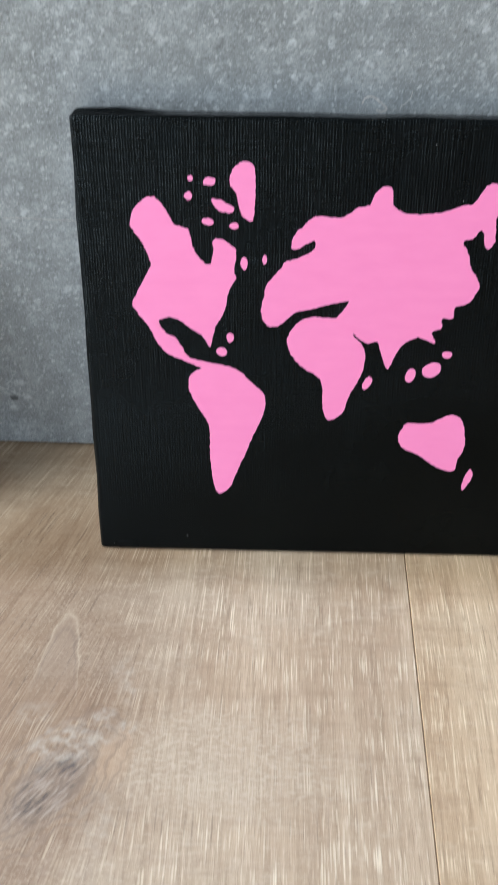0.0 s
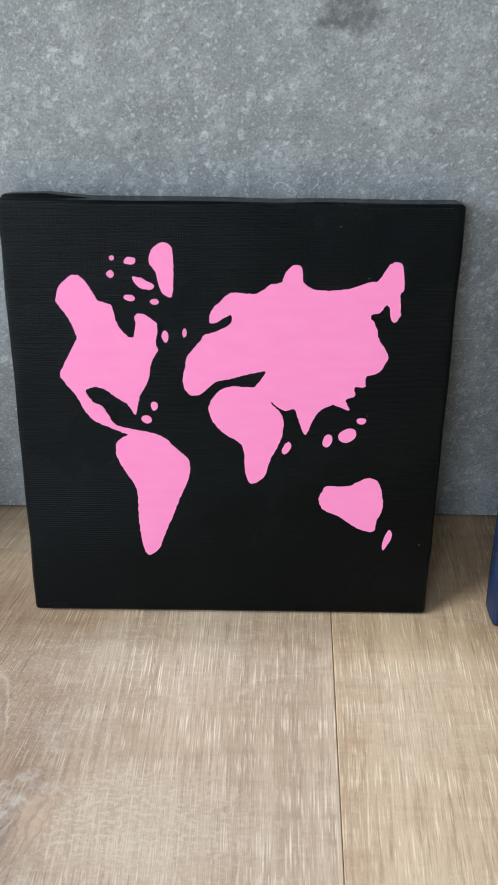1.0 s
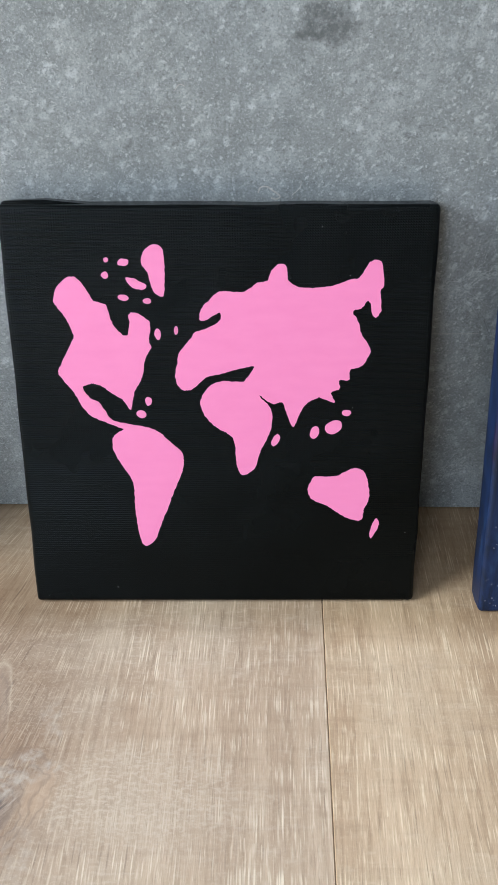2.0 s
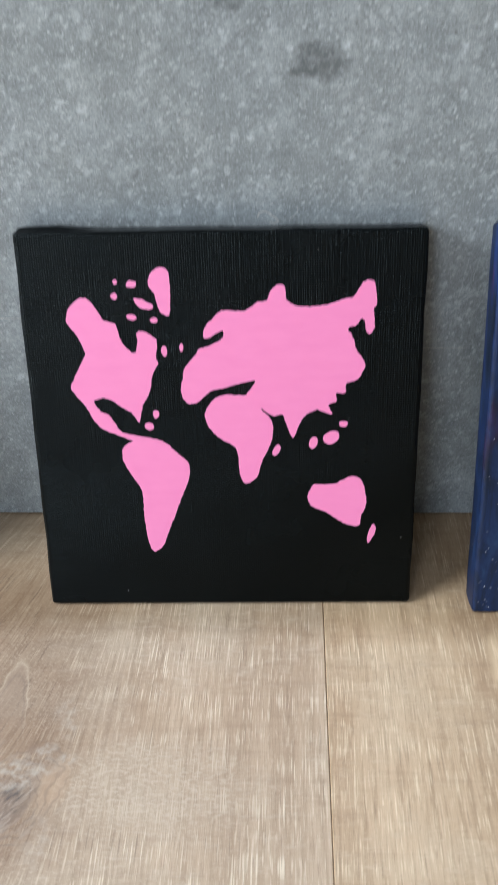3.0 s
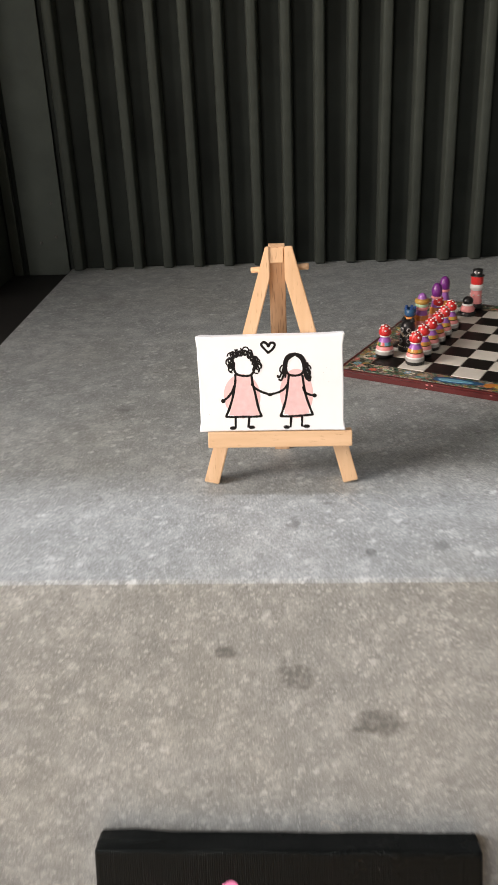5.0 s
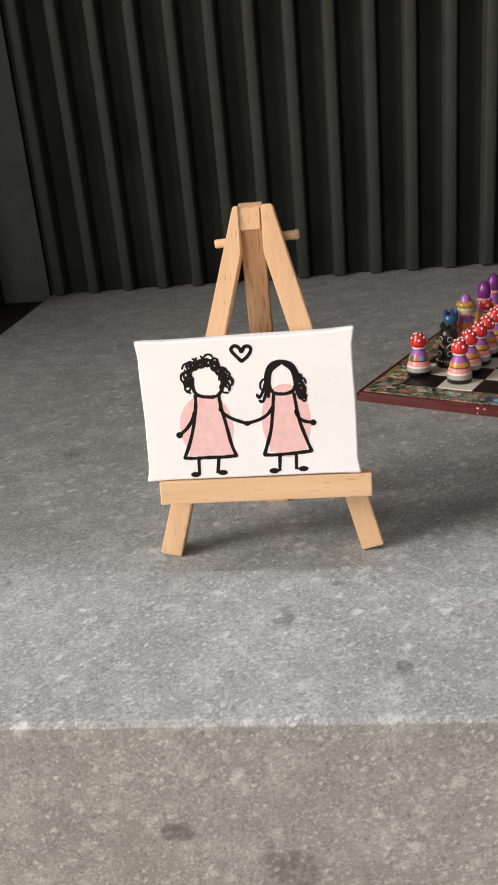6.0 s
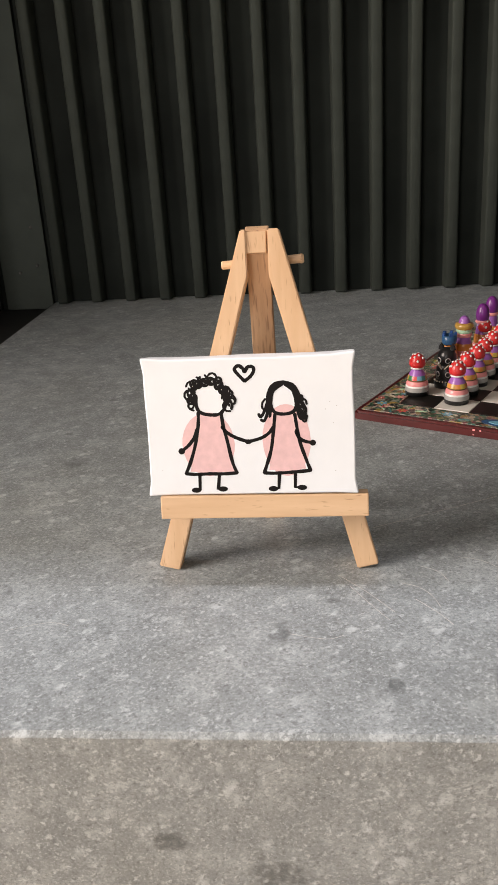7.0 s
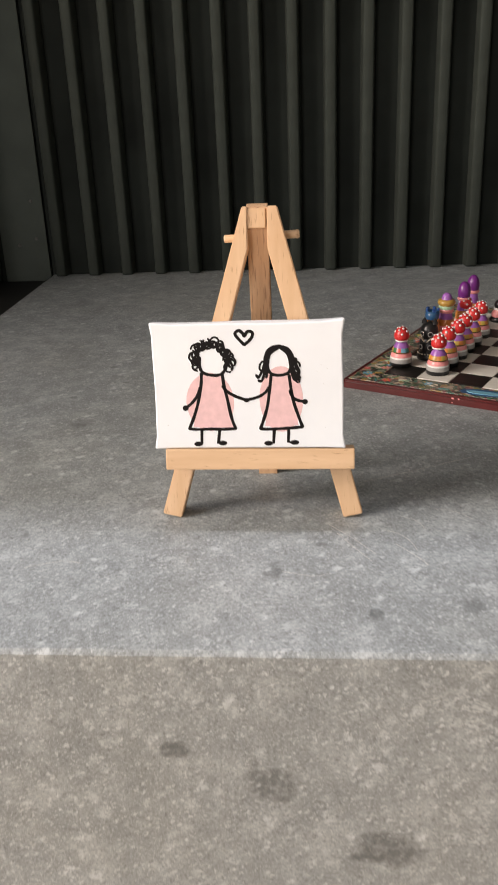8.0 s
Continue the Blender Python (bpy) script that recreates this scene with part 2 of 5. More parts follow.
    # worn pale patch with cross hatching
    worn = s.ramp(s.spot(p, (-0.030, -0.186, 0), (0.066, 0.030, 1), 0.8, 45), (0.0, 0.0), (0.55, 1.0))
    hatch = s.noise(s.scaled(p, 300, 620, 1), 1.0, 3, 0.65)
    base = s.mix(s.math("MULTIPLY", worn, 0.4), base, (0.45, 0.36, 0.275))
    base = s.mix(s.math("MULTIPLY", s.ramp(patch, (0.42, 0.25), (0.6, 0.8)), s.ramp(grit, (0.52, 0.0), (0.68, 0.6))), base, (0.60, 0.50, 0.40))
    base = s.mix(s.math("MULTIPLY", worn, s.ramp(hatch, (0.46, 0.0), (0.63, 0.72))), base, (0.59, 0.50, 0.41))
    # the flame of the grain above the knot
    dx = s.math("ADD", at.outputs[0], 0.106)
    flame = s.math("ADD", s.math("ADD", at.outputs[1], s.math("MULTIPLY", s.math("MULTIPLY", dx, dx), 370.0)), s.math("MULTIPLY", s.math("SUBTRACT", s.noise(p, 90, 3), 0.5), 0.016))
    reach = s.math("MULTIPLY", s.ramp(s.math("MULTIPLY", at.outputs[1], -1.0), (0.11, 0.0), (0.118, 1.0), (0.14, 1.0), (0.165, 0.0)), s.ramp(s.math("ABSOLUTE", dx), (0.011, 1.0), (0.016, 0.0)))
    inside = s.ramp(s.math("MULTIPLY", s.math("ADD", flame, 0.115), -1.0), (0.0, 0.0), (0.004, 1.0))
    base = s.mix(s.math("MULTIPLY", s.math("MULTIPLY", inside, reach), 0.45), base, (0.36, 0.275, 0.215))
    for level, c, k in ((-0.115, (0.66, 0.57, 0.46), 0.4), (-0.124, (0.24, 0.18, 0.14), 0.5), (-0.105, (0.30, 0.22, 0.16), 0.35)):
        d = s.math("ABSOLUTE", s.math("SUBTRACT", flame, level))
        base = s.mix(s.math("MULTIPLY", s.math("MULTIPLY", s.ramp(d, (0.0006, 1.0), (0.0028, 0.0)), reach), k), base, c)
    # pale veins of the next plank
    shake = s.math("MULTIPLY", s.math("SUBTRACT", s.noise(s.scaled(p, 40, 25, 1), 1.0, 2), 0.5), 0.010)
    for x0, y0, lean_, reach_ in ((0.1425, -0.112, 0.03, 0.020), (0.1500, -0.120, 0.05, 0.026), (0.1890, -0.126, -0.05, 0.040), (0.1710, -0.165, 0.02, 0.036), (0.1800, -0.170, 0.05, 0.040), (0.1590, -0.195, 0.0, 0.034), (0.1960, -0.188, -0.03, 0.034)):
        dy = s.math("ADD", at.outputs[1], -y0)
        d = s.math("ABSOLUTE", s.math("SUBTRACT", s.math("ADD", at.outputs[0], shake), s.math("ADD", s.math("MULTIPLY", dy, lean_), x0)))
        m = s.math("MULTIPLY", s.ramp(d, (0.0002, 1.0), (0.0011, 0.0)), s.ramp(s.math("ABSOLUTE", dy), (reach_ * 0.6, 0.7), (reach_, 0.0)))
        base = s.mix(m, base, (0.70, 0.58, 0.44))
    # the knot: a slanting eye, dark in the middle, lime in the cracks and beyond its upper side
    eye = s.spot(p, (-0.0985, -0.200, 0), (0.026, 0.0125, 1), 0.55, 70, 50)
    around = s.spot(p, (-0.096, -0.196, 0), (0.044, 0.026, 1), 0.5, 50, 50)
    rings = s.math("SINE", s.math("MULTIPLY", around, 34.0))
    base = s.mix(s.math("MULTIPLY", s.ramp(around, (0.0, 0.0), (0.3, 0.6)), s.ramp(rings, (-0.1, 0.0), (1.0, 1.0))), base, (0.33, 0.25, 0.19))
    base = s.mix(s.ramp(s.spot(p, (-0.074, -0.186, 0), (0.009, 0.016, 1), 0.5, 90, -15), (0.0, 0.0), (0.5, 0.55)), base, (0.50, 0.36, 0.25))
    base = s.mix(s.ramp(eye, (0.0, 0.0), (0.4, 0.75)), base, (0.27, 0.205, 0.16))
    whorl = s.math("SINE", s.math("MULTIPLY", s.math("ADD", around, s.math("MULTIPLY", s.noise(p, 70, 2), 0.5)), 44.0))
    base = s.mix(s.math("MULTIPLY", s.ramp(around, (0.05, 0.0), (0.25, 0.8)), s.ramp(whorl, (0.2, 0.0), (1.0, 0.34))), base, (0.13, 0.095, 0.075))
    turned = s.node("ShaderNodeMapping")
    turned.inputs["Rotation"].default_value = (0, 0, radians(-50))
    s.link(p, turned.inputs["Vector"])
    crack = s.noise(s.scaled(turned.outputs[0], 90, 480, 1), 1.0, 4, 0.65)
    base = s.mix(s.math("MULTIPLY", s.ramp(eye, (0.05, 0.0), (0.3, 1.0)), s.ramp(crack, (0.52, 0.0), (0.66, 0.6))), base, (0.50, 0.44, 0.40))
    base = s.mix(s.math("MULTIPLY", s.ramp(eye, (0.15, 0.0), (0.5, 1.0)), s.ramp(crack, (0.38, 0.85), (0.50, 0.0))), base, (0.10, 0.078, 0.07))
    lime = s.noise(p, 210, 4, 0.65)
    for at_, radii, k in (((-0.094, -0.180, 0), (0.026, 0.011, 1), 0.85), ((-0.081, -0.167, 0), (0.007, 0.004, 1), 0.8), ((-0.070, -0.172, 0), (0.006, 0.004, 1), 0.8),
                          ((-0.074, -0.150, 0), (0.008, 0.016, 1), 0.45), ((-0.112, -0.168, 0), (0.012, 0.008, 1), 0.4), ((-0.076, -0.212, 0), (0.010, 0.013, 1), 0.4)):
        m = s.ramp(s.spot(p, at_, radii, 1.0, 120, 18), (0.0, 0.0), (0.5, k))
        base = s.mix(s.math("MULTIPLY", m, s.ramp(lime, (0.42, 0.0), (0.62, 0.75))), base, (0.52, 0.47, 0.42))
    base = s.mix(1.0, s.mix(1.0, base, (0.96, 0.928, 0.830), "MULTIPLY"), info.outputs["Color"], "MULTIPLY")
    s.colour(base)
    s.rough(s.ramp(line, (0.3, 0.58), (0.7, 0.42)))
    s.bump(s.math("ADD", line, pore), 0.25, 0.0005)
    return s.m


def beech_material(name="pale_beech"):
    s = Mat(name, 0.55)
    p = s.object_pos()
    flat = name != "pale_beech"
    low = s.noise(s.scaled(p, 14 if flat else 120, 120, 120 if flat else 14), 1.0, 4, 0.6)
    fleck = s.noise(s.scaled(p, 150 if flat else 1400, 1400, 1400 if flat else 150), 1.0, 2, 0.5)
    base = s.ramp(low, (0.3, (0.60, 0.380, 0.214)), (0.7, (0.735, 0.507, 0.318)))
    base = s.mix(s.ramp(fleck, (0.63, 0.0), (0.72, 0.7)), base, (0.38, 0.21, 0.11))
    s.colour(base)
    s.bump(low, 0.15, 0.0003)
    return s.m


# the back leg's browner, open-grained beech, with its shade put into the colour
def dark_beech_material():
    s = Mat("shaded_brown_beech", 0.6)
    p = s.object_pos()
    low = s.noise(s.scaled(p, 260, 260, 20), 1.0, 4, 0.6)
    fleck = s.noise(s.scaled(p, 1200, 1200, 110), 1.0, 2, 0.5)
    base = s.ramp(low, (0.3, (0.50, 0.30, 0.165)), (0.7, (0.66, 0.425, 0.255)))
    base = s.mix(s.ramp(fleck, (0.58, 0.0), (0.70, 0.7)), base, (0.27, 0.14, 0.075))
    s.colour(base)
    s.bump(low, 0.15, 0.0003)
    return s.m


def weave(s, p, pitch):
    """Plain weave over a cloth in x and z: rows of threads both ways, each a little higher or lower than the next."""
    at = s.node("ShaderNodeSeparateXYZ")
    s.link(p, at.inputs[0])
    k = 2 * math.pi / pitch
    drift = s.math("MULTIPLY", s.math("SUBTRACT", s.noise(p, 55, 2), 0.5), 3.2)
    warp = s.math("SINE", s.math("MULTIPLY_ADD", at.outputs[0], k, drift))
    weft = s.math("SINE", s.math("MULTIPLY_ADD", at.outputs[2], k, drift))
    one = s.noise(s.scaled(p, 0.8 / pitch, 40, 60), 1.0, 2, 0.5)
    two = s.noise(s.scaled(p, 60, 40, 0.8 / pitch, (5, 0, 3)), 1.0, 2, 0.5)
    threads = s.math("ADD", s.math("MULTIPLY_ADD", warp, 0.06, s.math("MULTIPLY", one, 0.6)), s.math("MULTIPLY_ADD", weft, 0.12, s.math("MULTIPLY", two, 0.8)))
    threads = s.math("MULTIPLY_ADD", s.math("MULTIPLY", warp, weft), 0.12, threads)
    return s.math("ADD", threads, s.math("MULTIPLY", s.noise(p, 900, 2), 0.3))


def black_canvas_material():
    s = Mat("black_acrylic", 0.3, spec=0.155)
    s.b.inputs["Specular Tint"].default_value = (0.78, 0.96, 1.0, 1)
    p = s.object_pos()
    patch = s.noise(p, 14, 4, 0.6)
    s.colour(s.ramp(patch, (0.3, (0.0006, 0.0009, 0.0012)), (0.7, (0.0011, 0.0015, 0.0019))))
    s.rough(s.ramp(patch, (0.35, 0.22), (0.65, 0.30)))
    # thick paint fills the cloth here and there, most of all low down
    at = s.node("ShaderNodeSeparateXYZ")
    s.link(p, at.inputs[0])
    open_cloth = s.math("MULTIPLY", s.ramp(at.outputs[2], (0.015, 0.12), (0.07, 0.35), (0.13, 1.0)), s.ramp(s.noise(p, 26, 3), (0.35, 0.55), (0.6, 1.0)))
    s.bump(s.math("MULTIPLY", weave(s, p, 0.00115), open_cloth), 1.0, 0.0008)
    return s.m


def pink_material():
    s = Mat("pink_acrylic", 0.5)
    p = s.object_pos()
    n = s.noise(s.scaled(p, 60, 60, 200), 1.0, 4)
    s.colour(s.ramp(n, (0.3, (0.92, 0.262, 0.54)), (0.7, (0.95, 0.285, 0.565))))
    s.bump(s.math("ADD", n, s.math("MULTIPLY", weave(s, p, 0.0006), 0.3)), 0.08, 0.0002)
    return s.m


def white_canvas_material():
    s = Mat("white_canvas", 0.75)
    p = s.object_pos()
    s.colour(s.ramp(s.noise(p, 60, 4), (0.3, (0.745, 0.79, 0.83)), (0.7, (0.785, 0.83, 0.87))))
    s.bump(weave(s, p, 0.0007), 0.1, 0.0001)
    return s.m


def galaxy_material():
    s = Mat("night_sky_paint", 0.45, spec=0.25)
    p = s.object_pos()
    st = s.noise(s.scaled(p, 80, 80, 30), 1.0, 6, 0.7, 0.8)
    hi = s.ramp(s.spot(p, (-0.06, 0, 0.17), (0.11, 1, 0.10), 0.6, 20), (0.0, 0.0), (0.6, 1.0))
    base = s.ramp(st, (0.34, (0.008, 0.014, 0.032)), (0.48, (0.012, 0.021, 0.055)), (0.58, (0.015, 0.030, 0.095)), (0.70, (0.026, 0.055, 0.14)))
    base = s.mix(s.math("MULTIPLY", hi, s.ramp(s.noise(s.scaled(p, 45, 45, 14, (3, 0, 1)), 1.0, 4), (0.45, 0.0), (0.7, 0.8))), base, (0.022, 0.060, 0.29))
    red = s.noise(s.scaled(p, 90, 90, 16, (7, 2, 3)), 1.0, 3)
    base = s.mix(s.math("MULTIPLY", s.ramp(red, (0.58, 0.0), (0.72, 0.7)), hi), base, (0.13, 0.018, 0.07))
    # the purple band that climbs to the side
    band = s.node("ShaderNodeSeparateXYZ")
    s.link(p, band.inputs[0])
    off = s.math("SUBTRACT", band.outputs[2], s.math("ADD", s.math("MULTIPLY", band.outputs[0], 1.05), 0.116))
    off = s.math("ABSOLUTE", s.math("ADD", off, s.math("MULTIPLY", s.math("SUBTRACT", s.noise(p, 45, 4), 0.5), 0.05)))
    wide = s.math("MULTIPLY", s.ramp(off, (0.0, 1.0), (0.05, 0.0)), s.ramp(s.math("ADD", band.outputs[0], 0.1), (0.02, 0.0), (0.05, 1.0)))
    base = s.mix(s.math("MULTIPLY", wide, 0.7), base, (0.085, 0.036, 0.14))
    low = s.math("SUBTRACT", band.outputs[2], s.math("ADD", s.math("MULTIPLY", band.outputs[0], 0.37), 0.0746))
    low = s.math("ABSOLUTE", s.math("ADD", low, s.math("MULTIPLY", s.math("SUBTRACT", s.noise(p, 60, 4), 0.5), 0.022)))
    core = s.math("MULTIPLY", s.math("MULTIPLY", s.ramp(low, (0.0, 1.0), (0.010, 0.0)), s.ramp(s.math("ADD", band.outputs[0], 0.1), (0.035, 0.0), (0.06, 0.9))), s.ramp(s.noise(p, 160, 4, 0.7), (0.42, 0.0), (0.66, 0.85)))
    base = s.mix(core, base, (0.58, 0.47, 0.70))
    # dark red dabs near the top
    for x, z, rx, rz in ((-0.086, 0.186, 0.005, 0.012), (-0.075, 0.160, 0.004, 0.016), (-0.052, 0.182, 0.005, 0.014), (-0.060, 0.166, 0.004, 0.009), (-0.045, 0.140, 0.006, 0.010), (-0.078, 0.075, 0.005, 0.009)):
        base = s.mix(s.ramp(s.spot(p, (x, 0, z), (rx * 0.8, 1, rz * 1.2), 1.8, 110), (0.0, 0.0), (0.7, 0.4)), base, (0.085, 0.014, 0.05))
    base = s.mix(1.0, base, (0.74, 0.82, 0.80), "MULTIPLY")
    # spattered stars
    v = s.voronoi(p, 300)
    star = s.math("MULTIPLY", s.ramp(v.outputs["Distance"], (0.10, 1.0), (0.2, 0.0)), s.ramp(v.outputs["Color"], (0.62, 0.0), (0.7, 1.0)))
    near = s.math("MULTIPLY", s.math("MULTIPLY", s.ramp(off, (0.01, 1.0), (0.07, 0.15)), s.ramp(s.math("ADD", band.outputs[0], 0.1), (0.02, 0.2), (0.05, 1.0))), s.ramp(s.noise(p, 30, 3), (0.40, 0.0), (0.55, 1.0)))
    v2 = s.voronoi(p, 95)
    big = s.math("MULTIPLY", s.ramp(v2.outputs["Distance"], (0.05, 1.0), (0.10, 0.0)), s.ramp(v2.outputs["Color"], (0.6, 0.0), (0.66, 1.0)))
    base = s.mix(s.math("MAXIMUM", s.math("MULTIPLY", star, near), s.math("MULTIPLY", big, 0.45)), base, (0.75, 0.75, 0.8))
    s.colour(base)
    s.bump(s.math("ADD", st, weave(s, p, 0.0012)), 0.3, 0.0003)
    return s.m


def plain_material(name, c, rough=0.5, metal=0.0, vary=0.12, scale=60.0, bump=0.08, spec=0.5):
    s = Mat(name, rough, metal, spec)
    p = s.object_pos()
    n = s.noise(p, scale, 4, 0.6)
    s.colour(s.ramp(n, (0.3, tuple(v * (1 - vary) for v in c)), (0.7, tuple(min(1, v * (1 + vary)) for v in c))))
    s.bump(s.noise(p, scale * 6, 3), bump, 0.0004)
    return s.m


def folk_paint_material():
    """The painted border of the chess board: leaves and petals in many colours with thin pale outlines."""
    s = Mat("folk_paint", 0.35)
    p = s.object_pos()
    w = s.node("ShaderNodeVectorMath", operation="MULTIPLY_ADD")
    s.link(s.noise(p, 120, 2), w.inputs[0])
    w.inputs[1].default_value = (0.006, 0.006, 0)
    s.link(p, w.inputs[2])
    v = s.voronoi(w.outputs[0], 430)
    e = s.voronoi(w.outputs[0], 430, "DISTANCE_TO_EDGE")
    sep = s.node("ShaderNodeSeparateColor")
    s.link(v.outputs["Color"], sep.inputs[0])
    c = s.ramp(sep.outputs[0], (0.0, (0.012, 0.012, 0.012)), (0.20, (0.02, 0.11, 0.06)), (0.34, (0.015, 0.015, 0.014)), (0.48, (0.28, 0.10, 0.11)), (0.58, (0.33, 0.25, 0.06)), (0.68, (0.015, 0.02, 0.02)), (0.82, (0.04, 0.15, 0.12)), (0.92, (0.42, 0.34, 0.26)))
    c = s.mix(s.math("MULTIPLY", s.ramp(e.outputs["Distance"], (0.03, 0.6), (0.12, 0.0)), s.ramp(s.noise(p, 300, 2), (0.4, 0.2), (0.6, 1.0))), c, (0.46, 0.42, 0.34))
    stripes = s.math("SINE", s.math("MULTIPLY", s.noise(p, 180, 1), 60.0))
    c = s.mix(s.math("MULTIPLY", s.ramp(stripes, (0.5, 0.0), (0.9, 0.5)), s.ramp(sep.outputs[1], (0.5, 0.0), (0.55, 1.0))), c, (0.02, 0.02, 0.02))
    s.colour(c)
    return s.m


STONE, OAK, BEECH, SHADED_BEECH = stone_material(), oak_material(), beech_material(), dark_beech_material()
CROSS_BEECH = beech_material("crosswise_beech")
BLACK_CANVAS, PINK, WHITE_CANVAS, GALAXY = black_canvas_material(), pink_material(), white_canvas_material(), galaxy_material()
INK = plain_material("black_ink", (0.007, 0.006, 0.006), 0.7, spec=0.15)
BLUSH = plain_material("blush_wash", (0.74, 0.49, 0.50), 0.7, vary=0.08, scale=300)
METAL = plain_material("black_powder_coat", (0.044, 0.051, 0.044), 0.56, vary=0.2, scale=25, bump=0.12, spec=0.3)
METAL.node_tree.nodes["Principled BSDF"].inputs["Specular Tint"].default_value = (0.82, 1.0, 0.93, 1)
SOOT = plain_material("matt_black", (0.006, 0.006, 0.006), 0.7)
# rib metal darkened and dulled: the shade between the ribs, as colour
SHADED_SHEET = plain_material("shaded_black_sheet", (0.0165, 0.0205, 0.018), 0.65, vary=0.3, scale=14, bump=0.15, spec=0.06)
PLASTER = plain_material("white_plaster", (0.23, 0.226, 0.216), 0.85, vary=0.04, scale=12)
STEEL = plain_material("dull_steel", (0.10, 0.10, 0.095), 0.4, 0.6)
GROUT = plain_material("dark_joint", (0.06, 0.05, 0.04), 0.9)
FOLK = folk_paint_material()
BURGUNDY = plain_material("burgundy_lacquer", (0.085, 0.013, 0.013), 0.3, vary=0.25)
PALE_SQUARE = plain_material("ivory_paint", (0.64, 0.63, 0.58), 0.45, vary=0.08)
DARK_SQUARE = plain_material("black_lacquer", (0.010, 0.009, 0.008), 0.4, spec=0.3)
PAINT = {n: plain_material(n + "_enamel", c, 0.28, vary=0.06) for n, c in dict(
    red=(0.60, 0.03, 0.03), white=(0.72, 0.715, 0.70), rose=(0.80, 0.30, 0.30), purple=(0.15, 0.022, 0.18), violet=(0.32, 0.12, 0.42),
    orange=(0.60, 0.22, 0.05), black=(0.012, 0.012, 0.013), blue=(0.022, 0.075, 0.24), navy=(0.02, 0.085, 0.19), green=(0.03, 0.17, 0.07), yellow=(0.55, 0.40, 0.08), cream=(0.55, 0.50, 0.40), sky=(0.15, 0.38, 0.50), ochre=(0.45, 0.26, 0.06),
    mint=(0.40, 0.62, 0.42), coral=(0.68, 0.11, 0.10), brown=(0.16, 0.09, 0.03), teal=(0.05, 0.24, 0.24), grey=(0.35, 0.35, 0.34)).items()}


# ---- mesh helpers ----
def mesh_from(bm, name, material, smooth=False):
    me = bpy.data.meshes.new(name)
    bmesh.ops.recalc_face_normals(bm, faces=bm.faces)
    bm.to_mesh(me)
    bm.free()
    me.materials.append(material)
    if smooth:
        for f in me.polygons:
            f.use_smooth = True
    return me


def part(name, bm, material, parent=None, label="", smooth=False):
    ob = new(name, mesh_from(bm, name, material, smooth))
    ob.parent = parent
    if label:
        tagged(ob, label)
    return ob


def box(x0, x1, y0, y1, z0, z1, bevel=0.0, segments=2):
    bm = bmesh.new()
    bmesh.ops.create_cube(bm, size=1)
    for v in bm.verts:
        v.co = Vector(((x0 + x1) / 2 + v.co.x * (x1 - x0), (y0 + y1) / 2 + v.co.y * (y1 - y0), (z0 + z1) / 2 + v.co.z * (z1 - z0)))
    if bevel:
        bmesh.ops.bevel(bm, geom=bm.edges[:], offset=bevel, segments=segments, affect="EDGES", profile=0.6)
    return bm


def prism(outline, y0, y1, bevel=0.0):
    """A plate with an outline in x and z, from depth y0 to y1."""
    bm = bmesh.new()
    f = bm.faces.new([bm.verts.new((x, y0, z)) for x, z in outline])
    top = bmesh.ops.extrude_face_region(bm, geom=[f])["geom"]
    for v in top:
        if isinstance(v, bmesh.types.BMVert):
            v.co.y = y1
    if bevel:
        bmesh.ops.bevel(bm, geom=bm.edges[:], offset=bevel, segments=2, affect="EDGES")
    return bm


def smooth_loop(points, steps=5, closed=True):
    """A Catmull-Rom curve through points."""
    n, out = len(points), []
    for i in range(n if closed else n - 1):
        p = [Vector(points[(i + k) % n] if closed else points[min(max(i + k, 0), n - 1)]) for k in (-1, 0, 1, 2)]
        for s in range(steps):
            t = s / steps
            out.append(0.5 * (2 * p[1] + (p[2] - p[0]) * t + (2 * p[0] - 5 * p[1] + 4 * p[2] - p[3]) * t * t + (3 * p[1] - p[0] - 3 * p[2] + p[3]) * t ** 3))
    if not closed:
        out.append(Vector(points[-1]))
    return out


def paint_patch(points, lift, thick):
    """A flat patch of thick paint in the plane y = -lift, with a small rim."""
    bm = bmesh.new()
    vs = [bm.verts.new((p.x, -lift, p.y)) for p in points]
    es = [bm.edges.new((vs[i], vs[(i + 1) % len(vs)])) for i in range(len(vs))]
    bmesh.ops.triangle_fill(bm, use_beauty=True, use_dissolve=False, edges=es)
    rim = [bm.verts.new((p.x, -lift + thick, p.y)) for p in points]
    for i in range(len(vs)):
        j = (i + 1) % len(vs)
        bm.faces.new((vs[i], vs[j], rim[j], rim[i]))
    return bm


